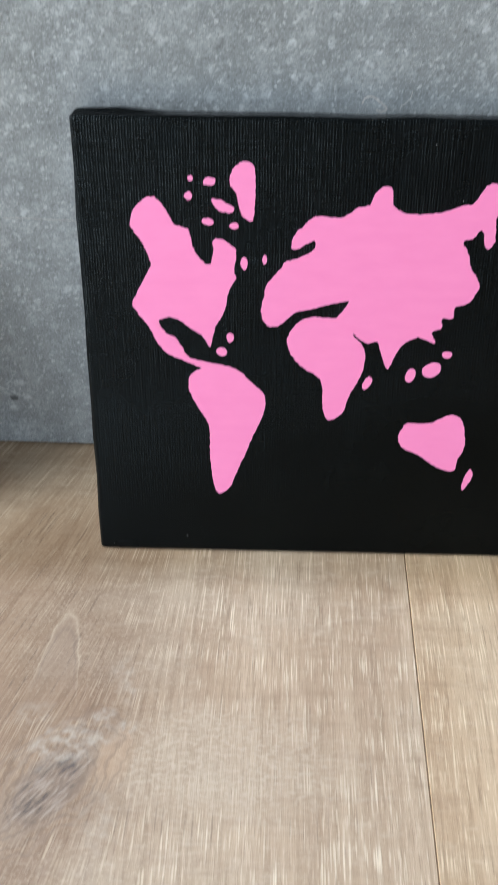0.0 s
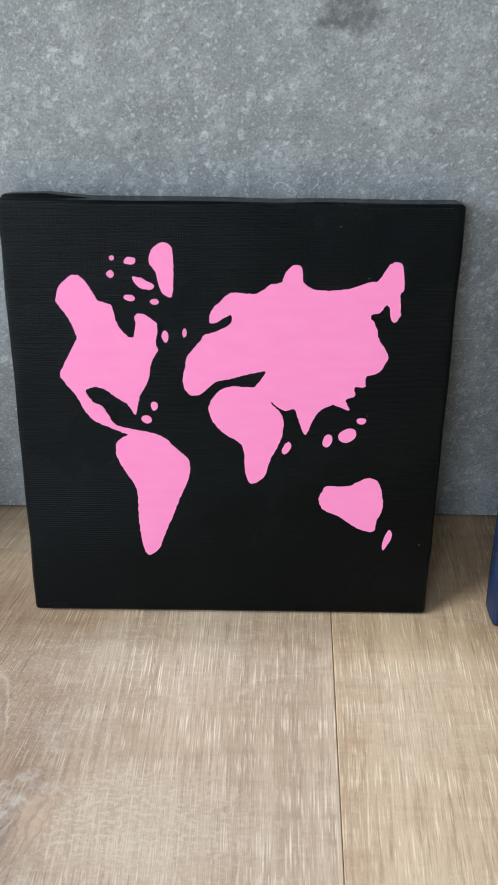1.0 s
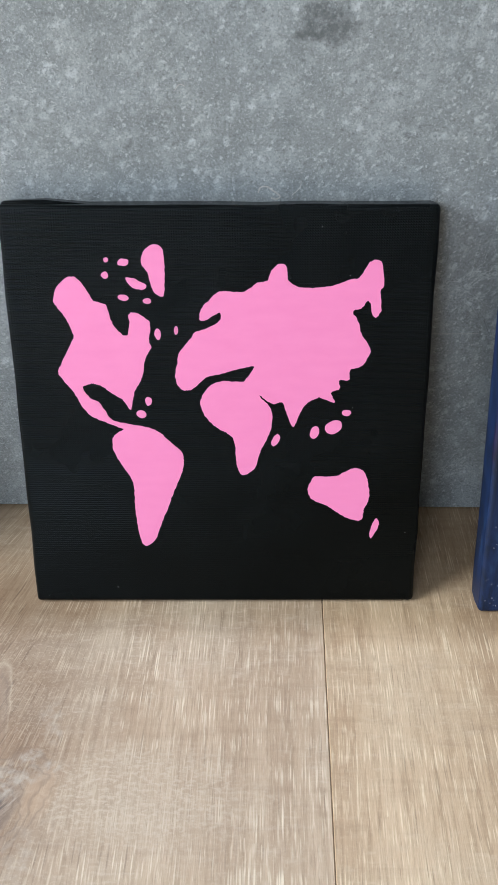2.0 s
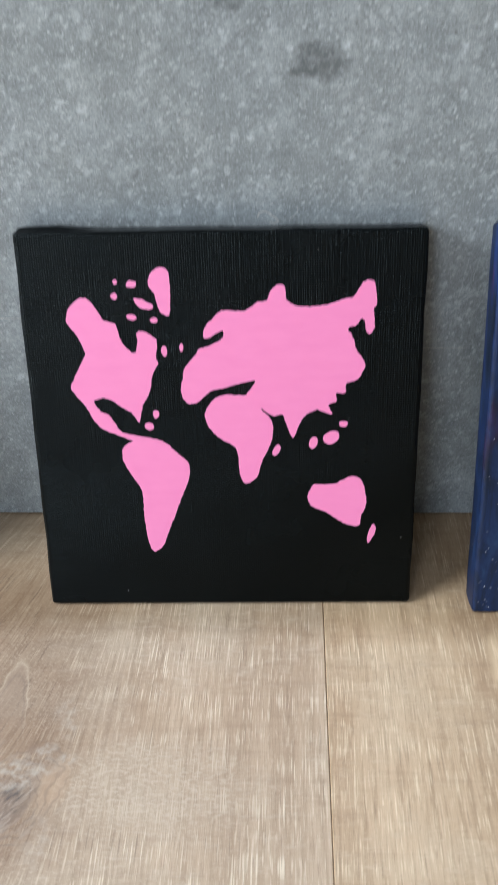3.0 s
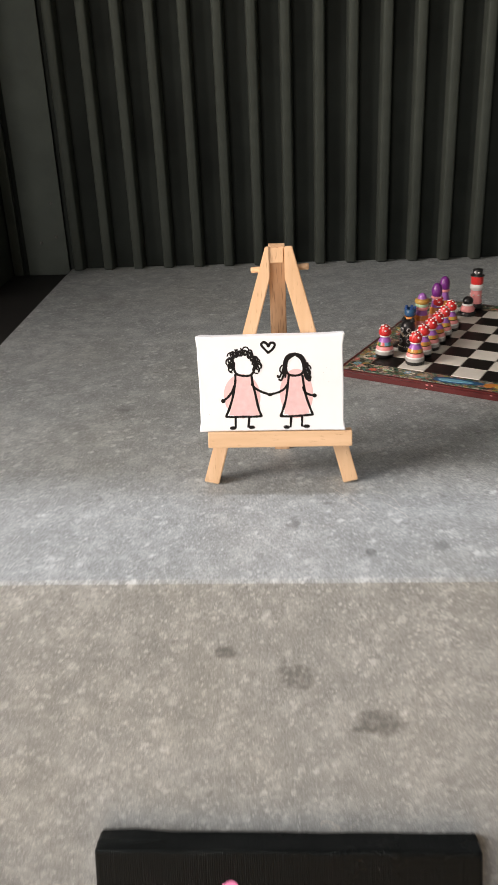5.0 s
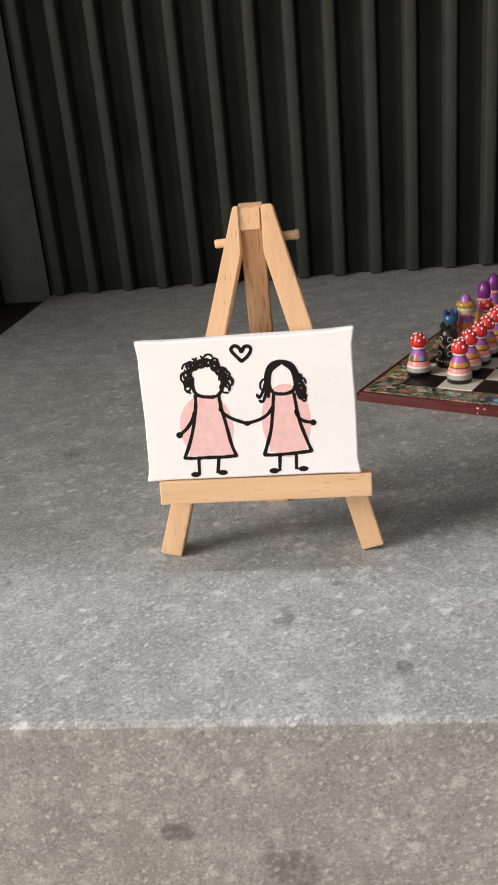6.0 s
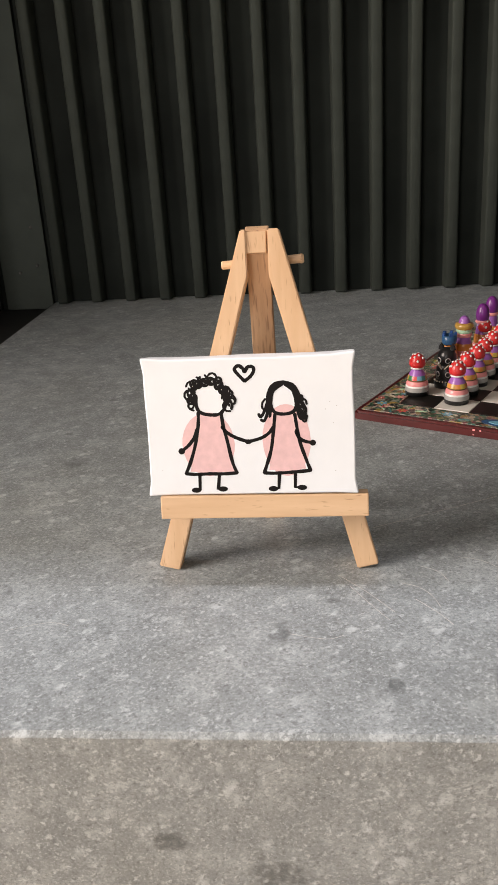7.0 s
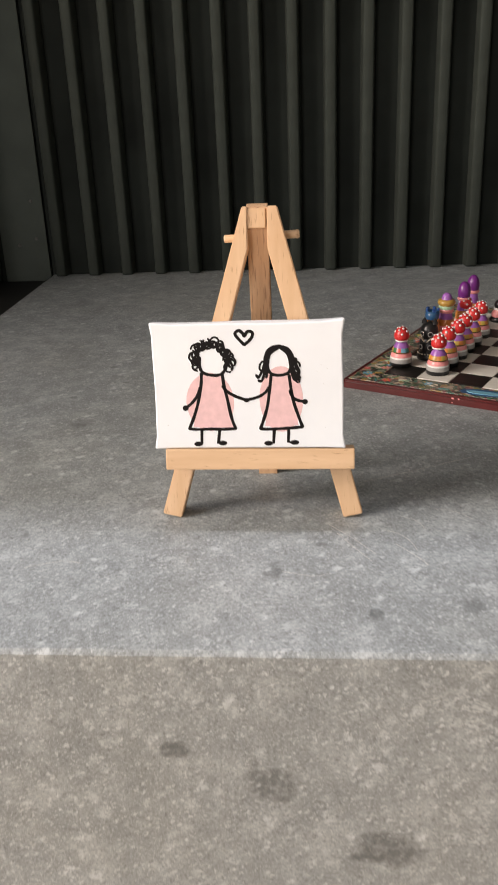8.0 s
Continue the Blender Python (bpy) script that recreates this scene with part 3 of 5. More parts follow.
def stroke(points, width, lift=0.0004, seed=0):
    """A brushed line of even width with round ends, in the plane y = -lift."""
    rnd = random.Random(seed)
    bm = bmesh.new()
    pts = [Vector(p) for p in points]
    left, right = [], []
    for i, p in enumerate(pts):
        d = (pts[min(i + 1, len(pts) - 1)] - pts[max(i - 1, 0)]).normalized()
        w = width / 2 * rnd.uniform(0.88, 1.12)
        left.append(p + Vector((-d.y, d.x)) * w)
        right.append(p - Vector((-d.y, d.x)) * w)
    d0, d1 = (pts[0] - pts[1]).normalized() * width * 0.5, (pts[-1] - pts[-2]).normalized() * width * 0.5
    ring = [pts[0] + d0] + left + [pts[-1] + d1] + right[::-1]
    n = len(pts)
    vs = [bm.verts.new((p.x, -lift, p.y)) for p in ring]
    L, R = vs[1:n + 1], vs[n + 2:][::-1]
    for i in range(n - 1):
        bm.faces.new((L[i], L[i + 1], R[i + 1], R[i]))
    bm.faces.new((vs[0], L[0], R[0]))
    bm.faces.new((vs[n + 1], R[-1], L[-1]))
    up = [bm.verts.new((p.x, 0.0, p.y)) for p in ring]
    for i in range(len(vs)):
        j = (i + 1) % len(vs)
        bm.faces.new((vs[i], vs[j], up[j], up[i]))
    return bm


def lathe(profile, turns=20, squash=1.0):
    """A turned body from (radius, height) pairs."""
    bm = bmesh.new()
    rings = []
    for r, z in profile:
        if r < 1e-6:
            rings.append([bm.verts.new((0, 0, z))])
        else:
            rings.append([bm.verts.new((r * math.cos(2 * math.pi * k / turns), squash * r * math.sin(2 * math.pi * k / turns), z)) for k in range(turns)])
    for a, b in zip(rings, rings[1:]):
        for k in range(turns):
            j = (k + 1) % turns
            if len(a) == 1 and len(b) > 1:
                bm.faces.new((a[0], b[j], b[k]))
            elif len(b) == 1 and len(a) > 1:
                bm.faces.new((a[k], a[j], b[0]))
            elif len(a) > 1:
                bm.faces.new((a[k], a[j], b[j], b[k]))
    return bm


def dome(r, z0, h, start=0.0, n=6):
    """Profile of a rounded cap of radius r, from height z0, h high."""
    return [(r * math.cos(a), z0 + h * math.sin(a)) for a in (start + (math.pi / 2 - start) * i / n for i in range(n))] + [(0, z0 + h)]


# ---- the room ----
def structure(name, bm, material, label):
    return tagged(part(name, bm, material), label, name.rstrip("_0123456789").replace("_", " "), kind="structure")


floor = structure("floor", box(-2.2, 2.2, -3.2, 0.9, -0.12, -0.0125), GROUT, "subfloor under wide limed oak laminate planks")


def joined(*boxes):
    """Several boxes in one mesh: a wall or ceiling built round its openings."""
    bm = bmesh.new()
    for b in boxes:
        other, tmp = box(*b), bpy.data.meshes.new("tmp")
        other.to_mesh(tmp)
        other.free()
        bm.from_mesh(tmp)
        bpy.data.meshes.remove(tmp)
    return bm


structure("ceiling", joined((-2.2, 2.2, -3.2, 0.5, 2.5, 2.62), (-2.2, 2.2, 0.63, 0.9, 2.5, 2.62), (-2.2, -1.5, 0.5, 0.63, 2.5, 2.62), (0.8, 2.2, 0.5, 0.63, 2.5, 2.62)),
          PLASTER, "plain white plaster ceiling with a narrow skylight above the hearth")
structure("wall_west", joined((-2.2, -2.08, -3.08, -1.40, 0, 2.5), (-2.2, -2.08, -0.20, 0.78, 0, 2.5), (-2.2, -2.08, -1.40, -0.20, 0, 0.65), (-2.2, -2.08, -1.40, -0.20, 2.25, 2.5)),
          PLASTER, "plain white plaster wall with a window opening")
structure("wall_east", box(2.08, 2.2, -3.08, 0.78, 0, 2.5), PLASTER, "plain white plaster wall")
structure("wall_north", box(-2.2, 2.2, 0.78, 0.9, 0, 2.5), PLASTER, "plain white plaster wall behind the fireplace")
structure("wall_south", joined((-2.2, -1.6, -3.2, -3.08, 0, 2.5), (-0.6, 2.2, -3.2, -3.08, 0, 2.5), (-1.6, -0.6, -3.2, -3.08, 0, 0.05), (-1.6, -0.6, -3.2, -3.08, 2.2, 2.5)),
          PLASTER, "plain white plaster wall with a glazed door opening")

# the fireplace: stone hearth, black lining, breast above
hearth = tagged(new("hearth"), "raised fireplace hearth clad in speckled grey stone slabs", "hearth", kind="structure")


def extrude_x(outline, x0, x1):
    """A length of profile given in y and z."""
    bm = bmesh.new()
    f = bm.faces.new([bm.verts.new((x0, y, z)) for y, z in outline])
    for v in bmesh.ops.extrude_face_region(bm, geom=[f])["geom"]:
        if isinstance(v, bmesh.types.BMVert):
            v.co.x = x1
    return bm


part("front_slab", extrude_x([(0, 0.0016), (0.012, 0.0016), (0.012, H - 0.0127), (0.0004, H - 0.0011), (0, H - 0.0015)], -2.07, 2.07), STONE, hearth)
part("top_slab", extrude_x([(0.0011, H - 0.0004), (0.0015, H), (0.6, H), (0.6, H - 0.012), (0.0127, H - 0.012)], -0.2345, 2.07), STONE, hearth)
part("edge_bead", extrude_x([(0.00012, H - 0.00125), (0.00125, H - 0.00012), (0.0030, H - 0.0020), (0.0020, H - 0.0030)], -0.2345, 2.07), STONE, hearth, "pale worn mitred edge of the slabs")
part("core", box(-2.07, 2.07, 0.0125, 0.77, 0.0, H - 0.0125), GROUT, hearth)
CHALK = plain_material("pale_scratch", (0.46, 0.46, 0.445), 0.7, vary=0.3, scale=400)
SCRATCHES_TOP = [[(0.029, 0.088), (0.034, 0.082), (0.039, 0.076), (0.048, 0.063)], [(0.033, 0.080), (0.041, 0.066), (0.046, 0.058)],
                 [(0.044, 0.126), (0.068, 0.138), (0.099, 0.154)], [(0.052, 0.082), (0.058, 0.079), (0.062, 0.073), (0.064, 0.066)],
                 [(0.060, 0.094), (0.066, 0.090), (0.069, 0.083)], [(0.075, 0.101), (0.083, 0.098), (0.089, 0.092)], [(0.056, 0.071), (0.063, 0.062), (0.067, 0.055)],
                 [(-0.088, 0.052), (-0.074, 0.057), (-0.066, 0.055)], [(-0.062, 0.150), (-0.051, 0.146), (-0.046, 0.139)], [(0.012, 0.050), (0.024, 0.047), (0.030, 0.049)]]
for i, line in enumerate(SCRATCHES_TOP):
    bm = stroke(smooth_loop(line, 8, False), 0.00028 if i == 2 else 0.0002, 0.00004, i)
    for v in bm.verts:
        v.co = Vector((v.co.x, v.co.z, H - v.co.y))
    part("scratch", bm, CHALK, hearth)
SCRATCHES_FRONT = [[(0.0205, 0.1965), (0.0215, 0.1988), (0.0245, 0.1992), (0.0275, 0.1972), (0.0305, 0.1945), (0.0285, 0.1932), (0.0265, 0.1938)],
                   [(-0.140, 0.1422), (-0.128, 0.1424), (-0.118, 0.1418), (-0.107, 0.1416)], [(0.102, 0.1212), (0.115, 0.1210), (0.132, 0.1211)],
                   [(0.0360, 0.1950), (0.0395, 0.1985), (0.0402, 0.2015)], [(-0.0150, 0.2420), (-0.0128, 0.2445), (-0.0105, 0.2438)]]
for i, line in enumerate(SCRATCHES_FRONT):
    part("scratch", stroke(smooth_loop(line, 6, False), 0.0007 if i == 0 else 0.0003, 0.00004, i), CHALK, hearth, "pale scratch in the stone" if i == 0 else "")
# unseen hood: overhang shades the rear hearth, added taper lets the skylight past
structure("chimney_breast", extrude_x([(0.213, 0.9), (0.70, 2.5), (0.77, 2.5), (0.77, 0.9)], -2.07, 2.07), PLASTER, "unseen chimney hood above the fireplace opening, tapered to shape the top light")
# unseen side walls, added to block side light from hearth and ribs
structure("fireplace_jamb_1", box(-2.07, -0.77, 0.03, 0.77, H, 0.897), PLASTER, "unseen side wall added to block light at the fireplace")
structure("fireplace_jamb_2", box(0.47, 2.07, 0.03, 0.77, H, 0.897), PLASTER, "unseen side wall added to block light at the fireplace")

lining = tagged(new("fireplace_lining"), "black ribbed steel lining at the back of the fireplace", "fireplace lining", kind="structure")
part("back_sheet", box(-0.765, 0.465, 0.6005, 0.630, H - 0.0105, 0.9), SHADED_SHEET, lining, "black sheet between the ribs, its shade painted into the colour")


def rib_body():
    """A narrow folded rib: flat crest, flanks that spread a little, lower end rounded off."""
    y0, y1, top = 0.5862, 0.6005, 0.547
    across = [(-0.0062, y1), (-0.0050, y0 + 0.0022), (-0.0044, y0 + 0.0007), (-0.0034, y0), (0.0034, y0), (0.0044, y0 + 0.0007), (0.0050, y0 + 0.0022), (0.0062, y1)]
    bm = bmesh.new()
    rows = []
    for z, back in ((0.0, 0.0022), (0.0006, 0.0010), (0.0018, 0.0), (top, 0.0)):
        rows.append([bm.verts.new((x, min(y + back, y1), z)) for x, y in across])
    for lo, hi in zip(rows, rows[1:]):
        for i in range(len(across) - 1):
            bm.faces.new((lo[i], lo[i + 1], hi[i + 1], hi[i]))
    bm.faces.new(rows[0])
    return bm


rib_mesh = mesh_from(rib_body(), "rib", METAL, True)
for f in rib_mesh.polygons:
    f.use_smooth = abs(f.normal.z) < 0.5 and f.normal.y > -0.99
for i in range(21):
    rib = new("rib", rib_mesh)
    rib.parent = lining
    rib.location = (-0.2240 + 0.0327 * i, 0, H + 0.0005)
part("side_panel", box(-0.282, -0.2365, 0.596, 0.602, H - 0.0055, 0.9, 0.0008), METAL, lining)
part("corner_strip", box(-0.2985, -0.288, 0.594, 0.602, H - 0.0055, 0.9, 0.0006), METAL, lining)
part("cheek", box(-0.345, -0.3015, 0.49, 0.632, H - 0.012, 0.9), METAL, lining)
# unseen right cheek, added to cut light and reflections on the right ribs
part("cheek", box(0.455, 0.4635, 0.034, 0.599, H + 0.0005, 0.896, 0.0008), METAL, lining)
part("floor_plate", box(-0.765, -0.236, 0.004, 0.612, H - 0.012, H - 0.006), SOOT, lining)
for x, z in ((-0.2475, 0.4235), (-0.2465, 0.388), (-0.264, 0.382)):
    bm = lathe([(0.0016, 0), (0.0016, 0.0008), (0.0009, 0.0013), (0, 0.0013)], 10)
    bmesh.ops.rotate(bm, verts=bm.verts, cent=(0, 0, 0), matrix=Matrix.Rotation(math.pi / 2, 3, "X"))
    bmesh.ops.translate(bm, verts=bm.verts, vec=(x, 0.5962, z))
    part("screw", bm, STEEL, lining)


# ---- leaning canvases ----
def canvas_body(w, h, t, r, ears=0.0, seed=0, skew=(0.0, 0.0), lump=0.0, slope=0.0):
    """A stretched canvas: front in the plane y = 0, bottom edge on z = 0, folded edges and corners."""
    bm = box(-w / 2, w / 2, 0, t, 0, h)
    bmesh.ops.subdivide_edges(bm, edges=bm.edges[:], cuts=9, use_grid_fill=True)
    rim = [e for e in bm.edges if len(e.link_faces) == 2 and e.calc_face_angle() > 1.0]
    bmesh.ops.bevel(bm, geom=rim, offset=r, segments=4, affect="EDGES", profile=0.5)
    for v in bm.verts:
        x, y, z = v.co
        ex, ez = min(x + w / 2, w / 2 - x), min(z, h - z)
        if ex < r * 1.01:
            v.co.x += noise.noise((z * 35, y * 60, seed + 3.1)) * 0.0006
        if ez < r * 1.01 and z > h / 2:
            v.co.z += noise.noise((x * 35, y * 60, seed + 7.7)) * 0.0006
        if lump and y > t * 0.35 and ez < r * 1.01 and z > h / 2:
            v.co.z += lump * math.exp(-((x + w / 2 - 0.012) / 0.012) ** 2)
        v.co.z *= 1 + slope * x / (w / 2)
        v.co.x += (skew[0] if x < 0 else skew[1]) * z / h * abs(x) / (w / 2)
        if ears and ex < 0.004 and ez < 0.004:
            k = max(0, 1 - ex / 0.004) * max(0, 1 - ez / 0.004) * (1 - 0.6 * y / t)
            v.co.x += math.copysign(ears * 2, x) * k
            v.co.z += (ears * 2 if z > h / 2 else -ears * 0.6) * k
            v.co.y -= ears * 0.6 * k
    return bm


def leaning(name, x, y, z, lean, yaw, roll=0):
    e = new(name)
    e.matrix_world = pose(x, y, z, 0, 0, yaw) @ pose(0, 0, 0, -lean, 0, 0) @ pose(0, 0, 0, 0, -roll, 0)
    return e


map_canvas = tagged(leaning("map_canvas", 0.0015, -0.0755, 0.0012, LEAN, 0.86), "black canvas with pink painted world map leaning against the hearth", "painting")
part("canvas", canvas_body(0.2005, 0.2049, 0.018, 0.0022, seed=1, skew=(0.0026, 0.0013), lump=0.0026, slope=-0.0045), BLACK_CANVAS, map_canvas, "black painted cloth with visible weave")

NORTH_AMERICA = [(-7.53, 16.23), (-7.34, 16.76), (-6.91, 17.14), (-6.63, 17.22), (-6.34, 17.1), (-5.96, 16.58), (-5.69, 16.13), (-5.25, 15.98), (-5.08, 15.88), (-4.92, 15.14), (-4.71, 14.78), (-4.42, 14.49), (-4.19, 14.52), (-4.07, 15.02), (-4.09, 15.46), (-3.76, 15.54), (-3.22, 15.21), (-3.11, 14.87), (-3.19, 14.27), (-3.13, 13.85), (-3.43, 13.31), (-3.6, 12.5), (-3.94, 11.87), (-4.11, 11.5), (-4.28, 10.8)]
CENTRAL_AMERICA = [(-4.62, 11.25), (-5.25, 11.71), (-5.63, 11.98), (-6.07, 12.09), (-6.52, 11.92), (-6.24, 11.39), (-5.81, 11.18), (-5.53, 10.7), (-5.21, 10.25), (-4.29, 10.01), (-4.14, 9.78), (-4.78, 9.83), (-5.46, 10.11), (-6.18, 10.41), (-6.62, 10.91), (-6.96, 11.63), (-7.62, 12.56), (-7.5, 13.05), (-6.9, 14.12), (-6.77, 14.49), (-7.06, 15.29), (-7.49, 15.91)]
SOUTH_AMERICA = [(-5.31, 9.01), (-5.18, 9.45), (-4.79, 9.71), (-4.4, 9.98), (-3.76, 9.93), (-3.24, 9.77), (-2.85, 9.54), (-2.46, 9.11), (-1.94, 8.65), (-1.81, 8.27), (-1.88, 7.59), (-2.32, 6.52), (-2.68, 5.59), (-3.17, 4.42), (-3.45, 3.72), (-3.89, 3.35), (-4.16, 3.58), (-4.32, 4.47), (-4.4, 5.72), (-4.42, 6.92), (-4.89, 7.84), (-5.23, 8.52)]
EURASIA_NORTH = [(-2.02, 12.3), (-1.92, 13.12), (-1.78, 13.65), (-1.22, 14.32), (-1.01, 14.61), (-0.38, 14.82), (0.15, 15.12), (0.21, 15.5), (-0.17, 15.37), (-0.45, 15.19), (-0.78, 15.21), (-0.67, 15.7), (-0.36, 16.06), (-0.03, 16.39), (0.31, 16.54), (1.26, 16.5), (1.95, 16.91), (2.39, 17.01), (2.6, 17.48), (3.02, 17.78), (3.31, 17.61), (3.4, 17.0), (4.03, 16.7), (5.26, 16.74), (6.18, 17.05), (6.66, 17.18), (7.07, 17.82), (7.35, 17.94), (7.65, 17.78), (7.77, 16.84), (7.62, 16.49), (7.68, 15.63), (7.45, 15.3), (7.27, 15.48), (7.19, 15.88), (7.03, 16.06), (6.75, 15.72), (6.39, 15.57)]
EURASIA_SOUTH = [(6.69, 15.01), (6.8, 14.54), (7.25, 13.81), (7.19, 13.44), (6.87, 12.95), (6.34, 12.76), (6.31, 12.27), (5.85, 12.26), (5.84, 11.82), (5.44, 11.65), (5.64, 11.13), (4.98, 11.37), (4.67, 11.31), (4.21, 11.0), (3.91, 10.46), (3.64, 9.86), (3.39, 10.37), (3.11, 11.12), (2.59, 11.09), (1.98, 11.53), (1.69, 11.88), (1.33, 12.21), (1.76, 12.89), (1.32, 12.89), (0.11, 12.57), (-0.54, 12.4), (-1.2, 11.85), (-1.72, 11.78)]
AFRICA = [(-0.85, 10.93), (-0.76, 11.49), (-0.34, 11.99), (0.24, 12.22), (1.22, 12.18), (1.48, 12.4), (2.05, 12.08), (2.01, 11.47), (2.38, 11.06), (2.59, 10.64), (2.58, 9.99), (2.35, 9.27), (2.04, 8.62), (1.78, 7.79), (1.45, 7.43), (1.16, 7.33), (0.94, 7.51), (0.8, 8.22), (0.75, 9.01), (0.54, 9.44), (-0.05, 9.81), (-0.52, 10.23)]
AUSTRALIA = [(4.38, 6.57), (4.56, 6.99), (4.77, 7.24), (5.36, 7.22), (5.9, 7.31), (6.3, 7.53), (6.75, 7.69), (7.13, 7.54), (7.35, 7.13), (7.46, 6.52), (7.45, 5.91), (7.25, 5.44), (7.1, 4.82), (6.29, 4.99), (5.43, 5.6), (4.87, 5.84), (4.53, 6.08)]
GREENLAND = [(-3.35, 17.96), (-3.19, 18.4), (-2.81, 18.65), (-2.5, 18.6), (-2.31, 18.27), (-2.31, 16.99), (-2.38, 16.39), (-2.58, 16.31), (-2.82, 16.48), (-2.98, 16.86), (-3.08, 17.38), (-3.29, 17.67)]
ARCTIC = [(-4.13, 17.15), (-3.81, 17.15), (-3.49, 17.0), (-3.18, 16.81), (-3.29, 16.61), (-3.64, 16.65), (-3.95, 16.82)]
NEW_ZEALAND = [(7.92, 4.92), (8.03, 4.52), (7.84, 4.04), (7.63, 3.78), (7.59, 4.06), (7.69, 4.57)]
MADAGASCAR = [(2.88, 9.5), (2.99, 9.3), (2.84, 8.95), (2.62, 8.89), (2.57, 9.07), (2.69, 9.36)]
ISLETS = [(4.68, 9.59, 0.21, 0.35, -15), (5.62, 9.86, 0.45, 0.34, 15), (6.22, 10.6, 0.21, 0.17, 0), (-3.39, 11.21, 0.18, 0.22, 0),
          (-3.76, 10.56, 0.26, 0.2, -25), (-2.77, 14.51, 0.15, 0.26, 0), (-1.9, 14.7, 0.1, 0.21, 0), (-4.97, 17.97, 0.12, 0.12, 0),
          (-4.19, 17.86, 0.27, 0.17, 0), (-5.07, 17.28, 0.17, 0.17, -30), (-4.28, 16.24, 0.25, 0.15, -10), (-3.19, 16.08, 0.2, 0.13, 0)]
for k, (name, outline) in enumerate((("continent", NORTH_AMERICA + CENTRAL_AMERICA), ("continent", SOUTH_AMERICA), ("continent", EURASIA_NORTH + EURASIA_SOUTH), ("continent", AFRICA),
                                     ("continent", AUSTRALIA), ("island", GREENLAND), ("island", ARCTIC), ("island", NEW_ZEALAND), ("island", MADAGASCAR))):
    lift = 0.00025 if k % 2 else 0.00035
    pts = []
    for i, p in enumerate(smooth_loop(outline, 10)):
        wob = Vector((noise.noise((p.x * 5, p.y * 5, 1)), noise.noise((p.x * 5, p.y * 5, 9)))) * 0.035
        wob += Vector((noise.noise((p.x * 17, p.y * 17, 4)), noise.noise((p.x * 17, p.y * 17, 6)))) * 0.03
        pts.append(Vector((p.x + wob.x, (p.y + wob.y) * (1.0065 - 0.00045 * p.x))) * 0.01)
    part(name, paint_patch(pts, lift, 0.0006), PINK, map_canvas, "pink acrylic paint" if k == 0 else "")
for i, (x, z, a, b, turn) in enumerate(ISLETS):
    rnd = random.Random(i)
    c, s_ = math.cos(radians(turn)), math.sin(radians(turn))
    pts = []
    for k in range(10):
        w, g = 2 * math.pi * k / 10, rnd.uniform(0.88, 1.1)
        ex, ez = a * g * math.cos(w), b * g * math.sin(w)
        pts.append((x + ex * c - ez * s_, (z + ex * s_ + ez * c) * (1.0065 - 0.00045 * x)))
    part("island", paint_patch([p * 0.01 for p in smooth_loop(pts, 3)], 0.0003, 0.0006), PINK, map_canvas)

rnd = random.Random(21)
for x, z in ((-9.3, 0.4), (4.9, 19.5), (6.2, 17.3), (9.4, 4.1), (6.5, 10.9), (-5.6, 0.9)):
    r = rnd.uniform(0.010, 0.018)
    part("paint_speck", paint_patch([Vector((x + r * math.cos(k), z + r * math.sin(k))) * 0.01 for k in range(6)], 0.0002, 0.0003), PAINT["white"], map_canvas)

galaxy_canvas = tagged(leaning("galaxy_canvas", 0.2350, -0.0785, 0.0012, LEAN + 1.1, 1.6), "dark blue canvas painted as a starry galaxy, leaning against the hearth", "painting")
part("canvas", canvas_body(0.2, 0.2070, 0.018, 0.0022, seed=5, skew=(0.0015, 0.0)), GALAXY, galaxy_canvas, "blue and purple paint with white spatter")
rnd = random.Random(8)
for k in range(185):
    x, z = -0.002 - 0.095 * rnd.random() ** 1.4, 0.004 + 0.085 * rnd.random() ** 1.2
    if k % 3:
        x, z = min(0.09, rnd.gauss(-0.024, 0.013)), abs(rnd.gauss(0.026, 0.015)) + 0.003
    if k >= 120:
        x, z = -0.098 + 0.055 * rnd.random(), 0.002 + 0.125 * rnd.random() ** 1.3
    r = rnd.choice((0.00011, 0.00015, 0.0002, 0.00032)) if k > 1 else 0.0008 + 0.0003 * k
    if k < 2:
        x, z = -0.069 + 0.047 * k, 0.048 - 0.001 * k
    n = 7
    pts = [Vector((x + r * rnd.uniform(0.7, 1.2) * math.cos(2 * math.pi * j / n), z + r * rnd.uniform(0.7, 1.4) * math.sin(2 * math.pi * j / n))) for j in range(n)]
    part("star", paint_patch(pts, 0.0002, 0.0003), PAINT["white"], galaxy_canvas, "white paint spatter" if k == 0 else "")

dark_canvas = tagged(leaning("dark_canvas", -0.305, -0.072, 0.0012, LEAN, 0), "plain dark canvas leaning against the hearth", "painting")
part("canvas", canvas_body(0.2, 0.2035, 0.018, 0.0022, seed=9), BLACK_CANVAS, dark_canvas)

# ---- the small easel on the hearth ----
easel = tagged(new("mini_easel"), "miniature pale beech tabletop easel standing on the stone hearth", "easel")
easel.location = (0.0024, 0.095, H)
TILT_BACK = 12.2


def easel_part(name, bm, label=""):
    ob = part(name, bm, BEECH, easel, label)
    return ob


